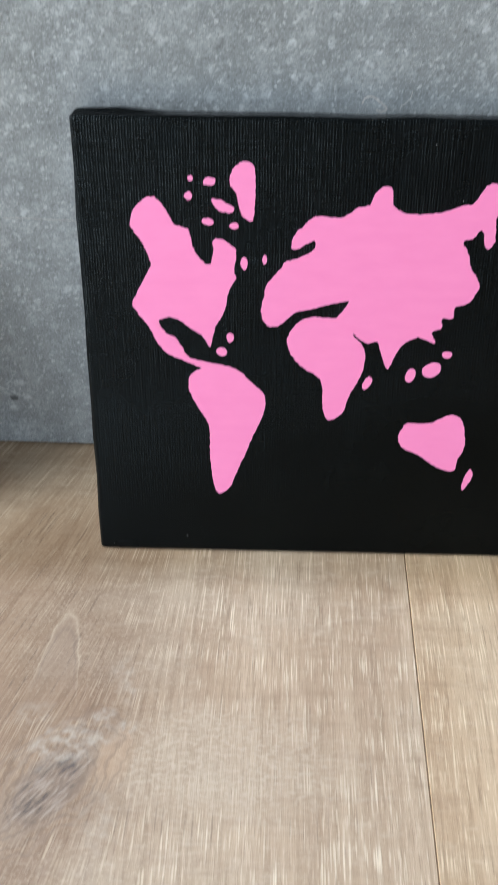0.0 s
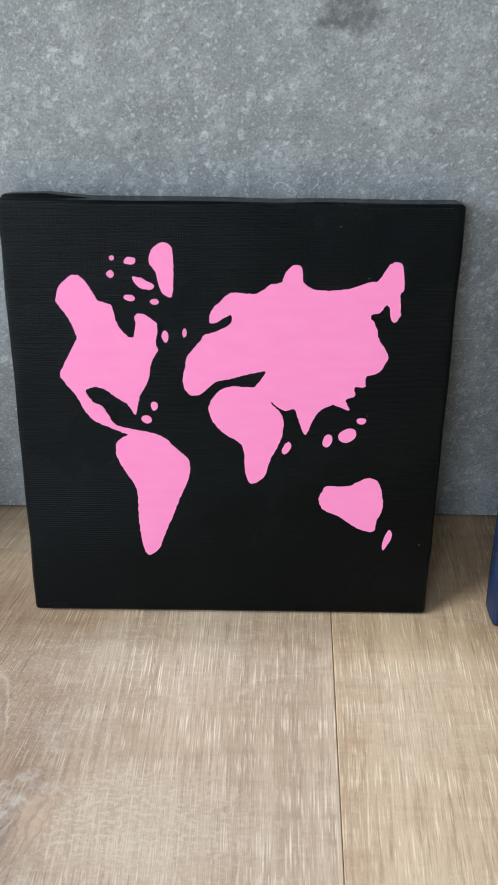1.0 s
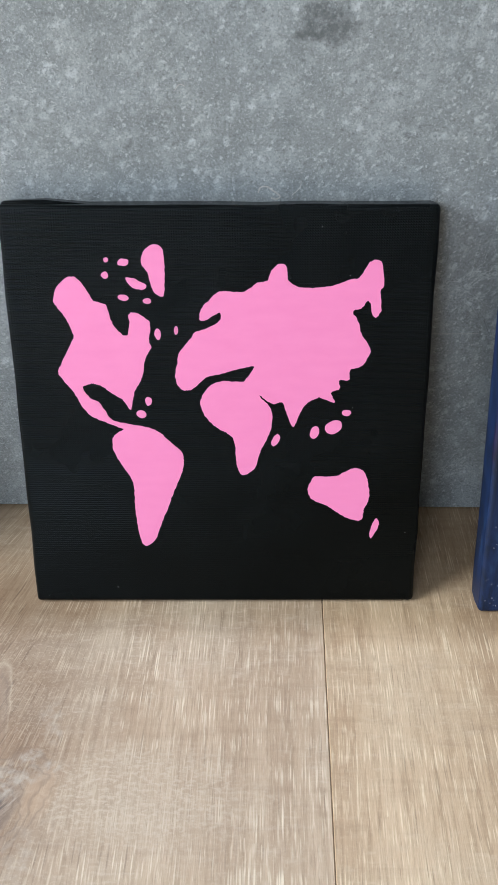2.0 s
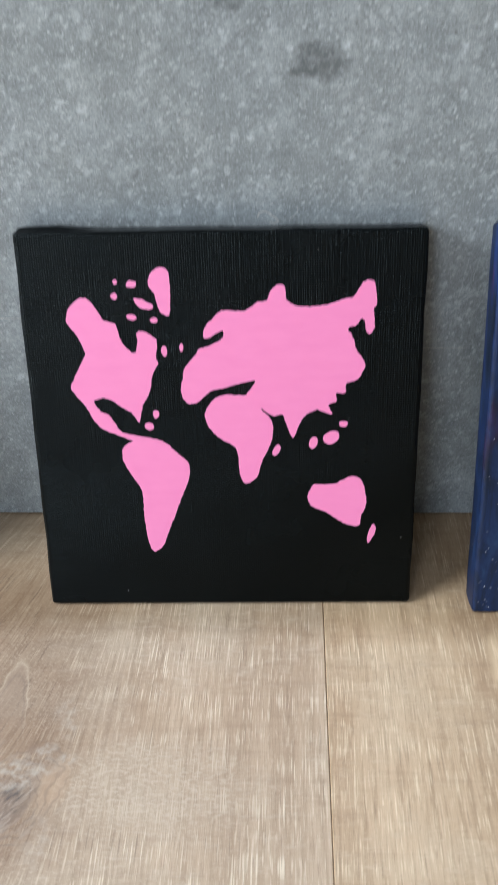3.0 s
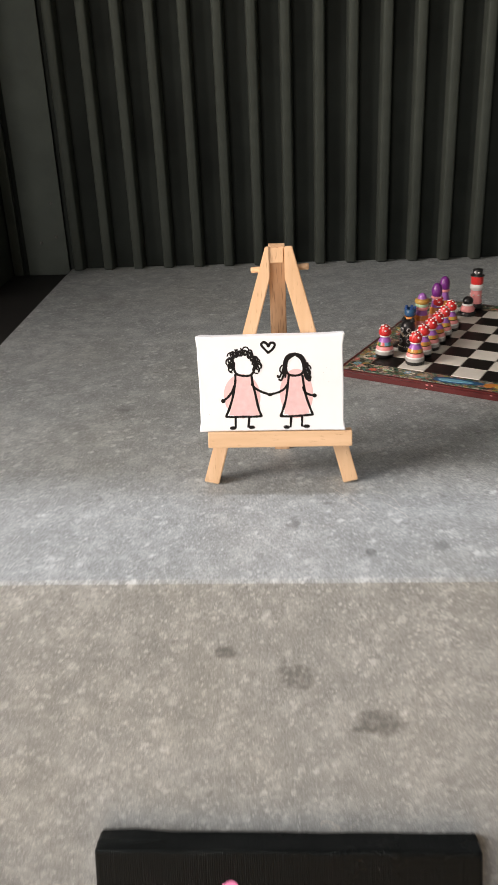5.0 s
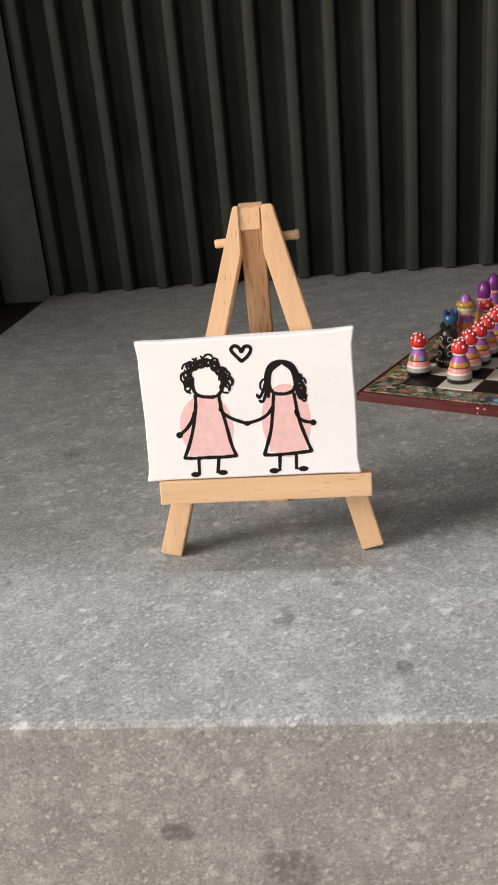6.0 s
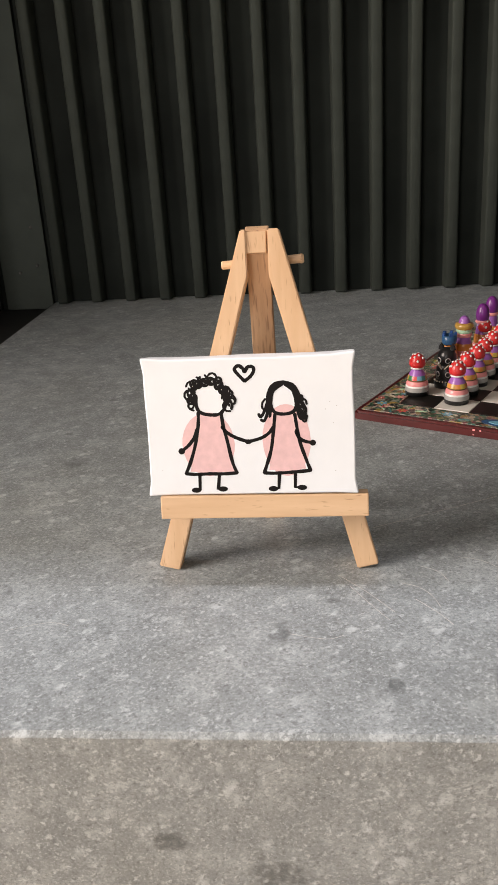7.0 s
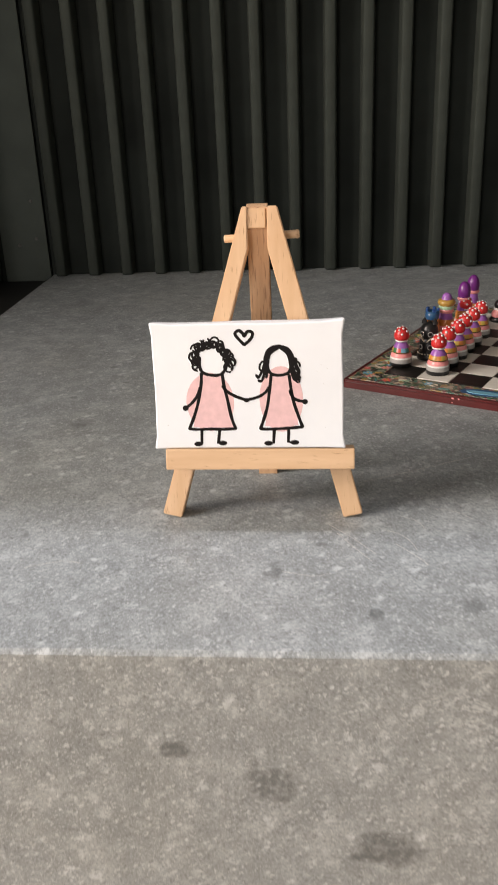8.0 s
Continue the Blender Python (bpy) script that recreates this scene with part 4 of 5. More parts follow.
for outer, foot in ((-0.0060, -0.0426), (0.0080, 0.0418)):
    side = math.copysign(1, outer)
    o = [(outer, 0.1275), (side * 0.0039, 0.1275), (side * 0.0039, 0.1112), (foot - side * 0.0080, 0.0004), (foot, 0.0022)]
    leg = easel_part("leg", prism(o, 0.0, 0.0078, 0.0004))
    leg.location, leg.rotation_euler = (0, -0.003, 0), (radians(-TILT_BACK), 0, 0)
strut_bm = box(-0.0043, 0.0043, -0.003, 0.003, 0, 0.1255, 0.0004)
strut = part("back_leg", strut_bm, SHADED_BEECH, easel, "browner wood with open grain, shade painted into its colour")
strut.location, strut.rotation_euler = (-0.0002, 0.0445, 0.0), (radians(7.6), 0, radians(0))
cap = easel_part("hinge_block", box(-0.0037, 0.0037, 0.0012, 0.0068, 0.1192, 0.1268, 0.0004))
cap.location, cap.rotation_euler = (-0.0003, -0.0035, 0.0), (radians(-TILT_BACK), 0, 0)
ledge = part("ledge", box(-0.0385, 0.0380, -0.0078, 0.0, 0.0240, 0.0325, 0.0005), CROSS_BEECH, easel)
ledge.location, ledge.rotation_euler = (0, -0.0055, 0), (radians(-TILT_BACK), 0, 0)
bm = lathe([(0, -0.0150), (0.0013, -0.0151), (0.0016, -0.0147), (0.0015, 0.0), (0.0017, 0.0140), (0.0019, 0.0148), (0.0014, 0.0156), (0, 0.0152)], 14)
bmesh.ops.rotate(bm, verts=bm.verts, cent=(0, 0, 0), matrix=Matrix.Rotation(math.pi / 2, 3, "Y"))
dowel = part("dowel", bm, CROSS_BEECH, easel, "short round wooden peg")
dowel.location, dowel.rotation_euler = (0.001, 0.0296, 0.1118), (0, radians(-2.5), 0)

small = tagged(leaning("small_canvas", -0.0018, 0.0895, H + 0.0336, 10.5, -1.7, 0.6), "small white canvas with pink shapes and black ink lines", "painting")
part("canvas", canvas_body(0.0758, 0.0502, 0.0105, 0.0007, ears=0.0005, seed=3), WHITE_CANVAS, small, "white stretched cloth with folded corners")


for x, z in ((29.2, 33.4), (31.6, 31.9), (27.6, 30.8), (30.2, 25.8), (-33.0, 9.6), (30.6, 8.2)):
    part("paint_speck", paint_patch([Vector((x + 0.16 * math.cos(k), z + 0.13 * math.sin(k))) * 0.001 for k in range(6)], 0.00006, 0.0002), PAINT["grey"], small)


def ellipse(x, z, a, b, n=28, seed=0):
    return [Vector((x + a * math.cos(w) * (1 + 0.03 * noise.noise((math.cos(w), math.sin(w), seed))), z + b * math.sin(w))) * 0.001 for w in (2 * math.pi * k / n for k in range(n))]


part("wash_patch", paint_patch(ellipse(-15.3, 18.9, 9.7, 11.9), 0.00003, 0.0003), BLUSH, small, "translucent pale pink wash")
part("wash_patch", paint_patch(ellipse(13.3, 19.8, 8.7, 13.2), 0.00003, 0.0003), BLUSH, small)
part("wash_patch", paint_patch([Vector(p) * 0.001 for p in ((-17.8, 30.0), (-19.6, 18.8), (-22.6, 8.8), (-5.8, 8.4), (-8.8, 20.6), (-10.5, 30.0))], 0.00005, 0.0003), BLUSH, small)
part("wash_patch", paint_patch([Vector(p) * 0.001 for p in ((10.0, 29.6), (7.9, 16.1), (6.6, 8.9), (20.0, 9.2), (17.6, 20.0), (16.2, 29.6))], 0.00005, 0.0003), BLUSH, small)
INK_LINES = [
    [(-0.9, 41.7), (-3.8, 44.9), (-4.3, 46.3), (-2.9, 47.3), (-1.3, 46.2), (-0.7, 45.0), (0.4, 46.7), (2.2, 46.7), (2.5, 45.2), (1.2, 43.3), (-0.9, 41.7)],
    [(-18.9, 37.0), (-18.9, 33.0), (-17.4, 30.7), (-13.9, 29.8), (-10.6, 30.1), (-8.6, 32.3), (-7.6, 35.6), (-8.3, 38.1)],
    [(-18.4, 30.7), (-18.7, 26.1), (-20.2, 18.8), (-22.3, 12.5), (-24.3, 8.1)],
    [(-24.3, 8.1), (-20.7, 7.8), (-15.4, 7.9), (-10.2, 7.8), (-5.3, 8.1)],
    [(-5.3, 8.1), (-6.8, 12.2), (-8.4, 20.6), (-9.4, 24.9), (-10.0, 30.1)],
    [(-19.2, 24.7), (-20.2, 22.0), (-22.5, 18.9), (-25.4, 16.6)],
    [(-10.0, 25.3), (-7.9, 22.9), (-4.6, 21.0), (-0.6, 19.6)],
    [(-19.2, 7.5), (-19.4, 1.9), (-20.9, 1.8)], [(-11.9, 7.6), (-12.6, 2.1), (-10.5, 2.2)],
    [(8.4, 36.7), (8.1, 33.1), (9.4, 30.2), (12.6, 29.4), (16.1, 30.2), (17.4, 32.8), (17.3, 36.5)],
    [(9.5, 29.5), (8.7, 23.4), (7.5, 16.1), (4.7, 7.9)],
    [(4.7, 7.9), (7.6, 7.7), (11.7, 7.8), (16.8, 8.1), (21.6, 8.5)],
    [(21.6, 8.5), (20.1, 12.7), (17.9, 20.0), (16.6, 29.3)],
    [(8.7, 24.8), (7.0, 22.6), (4.0, 20.8), (-0.6, 19.6)],
    [(16.8, 23.2), (17.9, 20.6), (19.9, 19.3), (22.7, 18.7)],
    [(10.2, 7.2), (9.8, 2.1), (7.5, 1.9)], [(16.0, 7.5), (15.8, 2.4), (18.5, 2.2)]]
for i, line in enumerate(INK_LINES):
    pts = [Vector(p) * 0.001 for p in (smooth_loop(line, 5, False) if len(line) > 3 else line)]
    part("ink_line", stroke(pts, 0.00125, 0.00008 if i % 2 else 0.00009, i), INK, small, "black marker line" if i == 0 else "")
for x, z, a, b in ((-25.4, 16.6, 1.25, 1.2), (22.7, 18.7, 1.15, 1.1), (-0.6, 19.6, 1.3, 0.9), (-20.8, 1.8, 1.8, 1.0), (-10.8, 2.1, 1.8, 1.0), (7.8, 1.9, 1.8, 1.0), (18.3, 2.2, 1.8, 1.0)):
    part("ink_dot", paint_patch(ellipse(x, z, a, b, 12), 0.00010, 0.0003), INK, small)
# dark scribbled arcs over the two rounds
rnd = random.Random(4)
ARC_A = [(-20.5, 33.9), (-20.8, 36.6), (-19.8, 39.7), (-17.2, 41.6), (-13.4, 42.7), (-10.1, 41.4), (-8.2, 38.9), (-7.3, 36.2), (-6.5, 33.5)]
arc = smooth_loop(ARC_A, 6, False)
for j in range(30):
    f = (j + 0.5) / 30
    c = arc[min(int(f * len(arc)), len(arc) - 1)] + Vector((rnd.uniform(-1.0, 0.9), rnd.uniform(-0.8, 0.8)))
    a0, sweep, r = rnd.uniform(0, 6.28), rnd.uniform(4.4, 6.0), rnd.uniform(0.75, 1.45)
    pts = [(c + Vector((math.cos(a0 + sweep * t / 9), math.sin(a0 + sweep * t / 9))) * r * (1 + 0.06 * t)) * 0.001 for t in range(10)]
    part("ink_line", stroke(pts, 0.0008, 0.00008 + 0.000002 * j, j), INK, small)
part("ink_line", stroke([(p + Vector((0.7 * math.sin(i * 0.9), 0.5 * math.cos(i * 0.7)))) * 0.001 for i, p in enumerate(arc)], 0.0010, 0.00016, 77), INK, small)
for j, line in enumerate((((-7.6, 37.6), (-5.6, 36.9), (-4.5, 35.2), (-4.9, 33.6)), ((-8.2, 36.2), (-6.4, 34.9), (-5.7, 32.9), (-6.1, 31.6)), ((-20.9, 35.6), (-21.8, 33.9), (-21.4, 32.2), (-20.0, 31.6)))):
    part("ink_line", stroke([p * 0.001 for p in smooth_loop(line, 5, False)], 0.0007, 0.00017, j), INK, small)
ARC_ENDS = [[(13.0, 41.0), (9.4, 40.2), (7.4, 37.2), (6.8, 33.4), (5.6, 30.4), (4.4, 28.6), (3.6, 29.6)],
            [(13.0, 40.6), (9.8, 39.2), (7.9, 36.6), (7.3, 32.8), (6.6, 29.4), (5.6, 27.2), (4.4, 27.4)],
            [(12.6, 40.2), (9.4, 38.0), (8.4, 35.0), (8.1, 31.6), (7.6, 28.6)],
            [(6.2, 35.0), (5.2, 33.8), (5.0, 32.0), (5.8, 31.0)],
            [(13.0, 41.0), (16.2, 39.9), (18.0, 37.2), (18.6, 34.2), (20.2, 32.0), (20.6, 30.2), (19.6, 29.0)],
            [(13.0, 40.6), (15.8, 39.1), (17.4, 36.4), (17.8, 33.4), (18.8, 30.4), (19.8, 28.4), (20.8, 28.6)],
            [(13.4, 40.2), (16.0, 38.0), (17.0, 35.0), (17.4, 31.6), (18.2, 28.4), (18.9, 27.4)],
            [(18.6, 36.2), (19.6, 34.8), (20.6, 34.2), (21.0, 32.8)]]
for j, line in enumerate(ARC_ENDS):
    part("ink_line", stroke([p * 0.001 for p in smooth_loop(line, 6, False)], 0.0011 if len(line) > 4 else 0.0008, 0.00009 + 0.000006 * j, j + 5), INK, small)

for j in range(14):
    f = rnd.random()
    c = Vector((18.2 + 1.4 * f, 35.0 - 7.4 * f)) + Vector((rnd.uniform(-0.5, 1.0), rnd.uniform(-0.6, 0.6)))
    a0, sweep, r = rnd.uniform(0, 6.28), rnd.uniform(3.6, 5.2), rnd.uniform(0.5, 1.0)
    pts = [(c + Vector((math.cos(a0 + sweep * t / 9), math.sin(a0 + sweep * t / 9))) * r) * 0.001 for t in range(10)]
    part("ink_line", stroke(pts, 0.0008, 0.00015 + 0.000002 * j, j), INK, small)

# ---- chess board and pieces ----
BOARD = pose(0.1718, 0.2980, H, 0, 0, -27.6)
SQ = 0.0197
board = tagged(new("chess_board"), "wooden folk-art chess board with painted floral border and burgundy edges", "chess board")
board.matrix_world = BOARD
bm = bmesh.new()
R, half = 0.0032, 0.0985
corner = [Vector((half - R, half - R)), Vector((-half + R, half - R)), Vector((-half + R, -half + R)), Vector((half - R, -half + R))]
ring = []
for k, c in enumerate(corner):
    for j in range(6):
        w = math.pi / 2 * (k + j / 5)
        ring.append(c + Vector((math.cos(w), math.sin(w))) * R)
f = bm.faces.new([bm.verts.new((p.x, p.y, 0.0002)) for p in ring])
for v in bmesh.ops.extrude_face_region(bm, geom=[f])["geom"]:
    if isinstance(v, bmesh.types.BMVert):
        v.co.z = 0.0050
bmesh.ops.bevel(bm, geom=[e for e in bm.edges if e.verts[0].co.z > 0.004 and e.verts[1].co.z > 0.004], offset=0.0012, segments=2, affect="EDGES")
part("body", bm, BURGUNDY, board, "burgundy lacquered wood")
m = 4 * SQ
b0, b1 = m + 0.0008, half - 0.0035
for k in range(4):
    bm = box(-b1, b1 - (b1 - b0), b0, b1, 0.0048, 0.0054, 0.0002)
    bmesh.ops.rotate(bm, verts=bm.verts, cent=(0, 0, 0), matrix=Matrix.Rotation(k * math.pi / 2, 3, "Z"))
    part("border", bm, FOLK, board, "painted flowers and leaves" if k == 0 else "")
sq_mesh = {c: mesh_from(box(-SQ / 2 + 0.0001, SQ / 2 - 0.0001, -SQ / 2 + 0.0001, SQ / 2 - 0.0001, 0.0048, 0.0055, 0.0002, 1), "square", c) for c in (PALE_SQUARE, DARK_SQUARE)}
for i in range(8):
    for j in range(8):
        s = new("square", sq_mesh[DARK_SQUARE if (i + j) % 2 == 0 else PALE_SQUARE])
        s.parent = board
        s.location = ((i - 3.5) * SQ, (j - 3.5) * SQ, 0)



def motif(x, y, length, width, turn, paint, lift=0.0055, n=14):
    """A painted leaf on the border."""
    c, sn = math.cos(radians(turn)), math.sin(radians(turn))
    pts = []
    for k in range(n):
        w = 2 * math.pi * k / n
        a, b = length / 2 * math.cos(w), width / 2 * math.sin(w) * (1 - 0.35 * math.cos(w))
        pts.append((x + a * c - b * sn, y + a * sn + b * c))
    bm = bmesh.new()
    bm.faces.new([bm.verts.new((px, py, lift)) for px, py in pts])
    for i in range(n):
        (ax, ay), (bx, by) = pts[i], pts[(i + 1) % n]
        bm.faces.new([bm.verts.new(q) for q in ((ax, ay, lift), (bx, by, lift), (bx, by, lift - 0.0004), (ax, ay, lift - 0.0004))])
    bmesh.ops.remove_doubles(bm, verts=bm.verts, dist=1e-7)
    part("motif", bm, PAINT[paint], board)


mid = (b0 + b1) / 2
motif(-0.0115, -mid, 0.036, 0.0095, 4, "navy")
motif(-0.0135, -mid - 0.0006, 0.024, 0.0048, 4, "sky", 0.0057)
motif(0.010, -mid + 0.001, 0.010, 0.006, 40, "orange", 0.0056)
motif(0.017, -mid, 0.009, 0.006, -30, "yellow")
for k in range(9):
    motif(0.062 + 0.0032 * k, -mid + 0.003 * math.sin(k), 0.011, 0.0013, 62, "cream", 0.0056)
    motif(mid, -0.070 + 0.0032 * k, 0.011, 0.0013, 150, "cream", 0.0057)


def flower(x, y, r, petals, paint, heart, turn, lift):
    """A painted flower: petals round a heart."""
    bm = bmesh.new()
    for k in range(petals):
        w0 = turn + 2 * math.pi * k / petals
        cx, cy = x + 0.62 * r * math.cos(w0), y + 0.62 * r * math.sin(w0)
        ring = []
        for j in range(8):
            w = 2 * math.pi * j / 8
            u, v = 0.42 * r * math.cos(w), 0.30 * r * math.sin(w)
            ring.append(bm.verts.new((cx + u * math.cos(w0) - v * math.sin(w0), cy + u * math.sin(w0) + v * math.cos(w0), lift)))
        bm.faces.new(ring)
    bm.faces.new([bm.verts.new((x + 0.3 * r * math.cos(k), y + 0.3 * r * math.sin(k), lift + 0.00005)) for k in range(6)])
    ob = part("flower", bm, PAINT[paint], board)
    ob.data.materials.append(PAINT[heart])
    ob.data.polygons[petals].material_index = 1


rnd = random.Random(31)
for k in range(240):
    side, run = k % 4, rnd.uniform(-b1 + 0.004, b0 - 0.002)
    off = mid + rnd.uniform(-0.0050, 0.0050)
    x, y = ((run, -off), (-off, run), (run, off), (off, run))[side]
    if side == 0 and (-0.032 < x < 0.02 or x > 0.055) or side == 3 and y < -0.038:
        continue
    lift = 0.0055 + 0.000015 * (k % 12)
    if rnd.random() < 0.3:
        flower(x, y, rnd.uniform(0.0018, 0.0032), rnd.choice((5, 6)), rnd.choice(("rose", "coral", "yellow", "cream", "rose", "sky")), rnd.choice(("yellow", "red", "white")), rnd.uniform(0, 1), lift)
    else:
        motif(x, y, rnd.uniform(0.0035, 0.007), rnd.uniform(0.0009, 0.0019), rnd.uniform(0, 180), rnd.choice(("green", "green", "teal", "cream", "cream", "mint", "ochre", "black")), lift)
# chipped paint along the lacquered edge
for x, z, w, h in ((-0.030, 0.0038, 0.0014, 0.0008), (-0.0265, 0.0038, 0.0010, 0.0008), (-0.030, 0.0012, 0.0008, 0.0005), (0.014, 0.0034, 0.0012, 0.0005), (0.061, 0.0036, 0.0012, 0.0006)):
    bm = box(x - w / 2, x + w / 2, -half - 0.00008, -half + 0.0003, z - h / 2, z + h / 2)
    part("paint_chip", bm, PAINT["rose"], board)

TOP = 0.0056
SQUAT = 0.81      # the pieces are low and stout


def place(ob, u, v, turn=0.0):
    """Stand a piece on the board; u along its front edge and v across it, from its corner."""
    ob.matrix_world = BOARD @ pose(u - 0.1015, v - 0.0925, TOP, 0, 0, turn)
    return ob


def turned(name, bands, label, turns=20):
    """A painted, turned chess piece: (part, paint, profile) from the base up."""
    e = tagged(new(name), label, "chess piece", "chess pieces on the board")
    for p, paint, profile in bands:
        part(p, lathe([(r, z * SQUAT) for r, z in profile], turns), PAINT[paint], e, smooth=True)
    return e


def dots(e, r, z, h, n, size, paint="white"):
    """Raised dots over a rounded cap, the last part of the piece."""
    cap_part = e.children[-1]
    for k in range(n):
        w, a = k * 2.4, 0.15 + 1.15 * (k + 0.5) / n
        bm = bmesh.new()
        bmesh.ops.create_icosphere(bm, subdivisions=1, radius=size)
        bmesh.ops.translate(bm, verts=bm.verts, vec=(r * math.cos(a) * math.cos(w), r * math.cos(a) * math.sin(w), SQUAT * (z + h * math.sin(a))))
        part("dot", bm, PAINT[paint], cap_part, smooth=True)


def patched(e, name, profile, paints, turns=24):
    """A turned band painted in upright patches of several colours."""
    bm = lathe([(r, z * SQUAT) for r, z in profile], turns)
    ob = part(name, bm, PAINT[paints[0]], e, smooth=True)
    for c in paints[1:]:
        ob.data.materials.append(PAINT[c])
    for f in ob.data.polygons:
        w = math.atan2(f.center.y, f.center.x) / (2 * math.pi) * turns
        f.material_index = int(w + turns) // 2 % len(paints)
    return ob


def mushroom(patches):
    e = turned("mushroom_pawn", [
        ("felt", "black", [(0, 0), (0.0066, 0), (0.0068, 0.0030)]),
        ("foot", "grey", [(0.0068, 0.0030), (0.0069, 0.0040), (0.0066, 0.0060)]),
        ("stripe", "white", [(0.0066, 0.0060), (0.0066, 0.0068), (0.0063, 0.0072)]),
        ("ring", "rose", [(0.0063, 0.0072), (0.0062, 0.0088), (0.0053, 0.0102)]),
        ("hem", "brown", [(0.0053, 0.0102), (0.0057, 0.0107), (0.0056, 0.0113)])],
        "red-capped mushroom chess pawn with white dots and striped foot")
    patched(e, "skirt", [(0.0056, 0.0113), (0.0053, 0.0130), (0.0048, 0.0143)], patches)
    for p, paint, profile in (("collar", "violet", [(0.0048, 0.0143), (0.0040, 0.0162), (0.0028, 0.0184)]), ("neck", "white", [(0.0028, 0.0184), (0.0039, 0.0189), (0.0035, 0.0198)]),
                              ("cap", "red", [(0.0035, 0.0198), (0.0045, 0.0210)] + dome(0.0046, 0.0225, 0.0072))):
        part(p, lathe([(r, z * SQUAT) for r, z in profile], 20), PAINT[paint], e, smooth=True)
    dots(e, 0.0044, 0.0225, 0.0069, 13, 0.00088)
    return e


place(mushroom(("teal", "ochre", "green", "coral", "sky")), 0.0250, 0.0325, 20)
first = place(mushroom(("orange", "yellow", "orange", "ochre")), 0.0505, 0.0270, 40)
for u, v, turn in ((0.0500, 0.0445, 80), (0.0500, 0.0610, 120), (0.0495, 0.0765, 200), (0.0490, 0.0930, 260), (0.0485, 0.1110, 20), (0.0350, 0.1200, 300)):
    copy_thing(first, BOARD @ pose(u - 0.1015, v - 0.0925, TOP, 0, 0, turn))

dark = place(turned("dark_knight", [
    ("foot", "black", [(0, 0), (0.0070, 0), (0.0072, 0.003), (0.0058, 0.006)]),
    ("body", "black", [(0.0058, 0.006), (0.0064, 0.010), (0.0058, 0.0145), (0.0044, 0.0165)]),
    ("head", "black", [(0.0044, 0.0165), (0.0056, 0.020)] + dome(0.0056, 0.0215, 0.0075))], "black carved chess piece with pale painted rings"), 0.0352, 0.0520)
for z, r in ((0.0105, 0.0060), (0.0205, 0.0052)):
    for w in (-1.1, -2.1):
        bm = lathe([(0.0012, 0), (0.0017, 0.0003), (0.0012, 0.0006)], 10)
        bmesh.ops.rotate(bm, verts=bm.verts, cent=(0, 0, 0), matrix=Matrix.Rotation(math.pi / 2, 3, "X"))
        bmesh.ops.translate(bm, verts=bm.verts, vec=(0, -r, z * SQUAT))
        bmesh.ops.rotate(bm, verts=bm.verts, cent=(0, 0, 0), matrix=Matrix.Rotation(w + math.pi / 2, 3, "Z"))
        part("ring_mark", bm, PAINT["grey"], dark)
for x in (-0.0034, 0.0034):
    bm = lathe([(0.0019, 0), (0.0016, 0.0018), (0, 0.0040)], 8)
    bmesh.ops.translate(bm, verts=bm.verts, vec=(x, 0, 0.0272 * SQUAT))
    part("ear", bm, PAINT["black"], dark)
    bm = stroke([Vector((x * 0.25, 0.0118)), Vector((x * 0.9, 0.0142))], 0.0006, 0.0061, 3)
    part("painted_line", bm, PAINT["cream"], dark)
for k in range(9):
    w = -0.4 - 2.3 * k / 8
    bm = bmesh.new()
    bmesh.ops.create_icosphere(bm, subdivisions=1, radius=0.0005)
    bmesh.ops.translate(bm, verts=bm.verts, vec=(0.0067 * math.cos(w), 0.0067 * math.sin(w), 0.0050 * SQUAT))
    part("dot", bm, PAINT["cream"], dark)

place(turned("striped_bishop", [
    ("foot", "white", [(0, 0), (0.0068, 0), (0.0070, 0.003), (0.0064, 0.0055)]),
    ("ring", "rose", [(0.0064, 0.0055), (0.0066, 0.008), (0.0058, 0.010)]),
    ("stem", "orange", [(0.0058, 0.010), (0.0054, 0.013), (0.0048, 0.015)]),
    ("collar", "violet", [(0.0048, 0.015), (0.0040, 0.018), (0.0044, 0.020)]),
    ("band", "rose", [(0.0044, 0.020), (0.0052, 0.0215), (0.0046, 0.023)]),
    ("pale_band", "mint", [(0.0046, 0.023), (0.0052, 0.0245), (0.0048, 0.026)]),
    ("brim", "ochre", [(0.0048, 0.026), (0.0060, 0.028), (0.0054, 0.0305), (0.0036, 0.031)]),
    ("tip", "violet", [(0.0036, 0.031)] + dome(0.0034, 0.0315, 0.005))], "tall chess piece in pastel stripes with ochre brim, violet tip"), 0.0275, 0.1030)
rook = place(turned("blue_rook", [
    ("foot", "white", [(0, 0), (0.0064, 0), (0.0066, 0.003), (0.0056, 0.006)]),
    ("body", "orange", [(0.0056, 0.006), (0.0050, 0.012), (0.0042, 0.017)]),
    ("crown", "navy", [(0.0038, 0.0175), (0.0046, 0.019), (0.0046, 0.0245), (0.0034, 0.0245), (0.0032, 0.0228), (0, 0.0228)])], "chess piece with a flat dark blue crown on an orange body"), 0.0225, 0.0905)
for k in range(5):
    bm = box(-0.0010, 0.0010, 0.0030, 0.0046, 0.0240 * SQUAT, 0.0268 * SQUAT, 0.0002, 1)
    bmesh.ops.rotate(bm, verts=bm.verts, cent=(0, 0, 0), matrix=Matrix.Rotation(2 * math.pi * k / 5, 3, "Z"))
    part("merlon", bm, PAINT["blue"], rook)
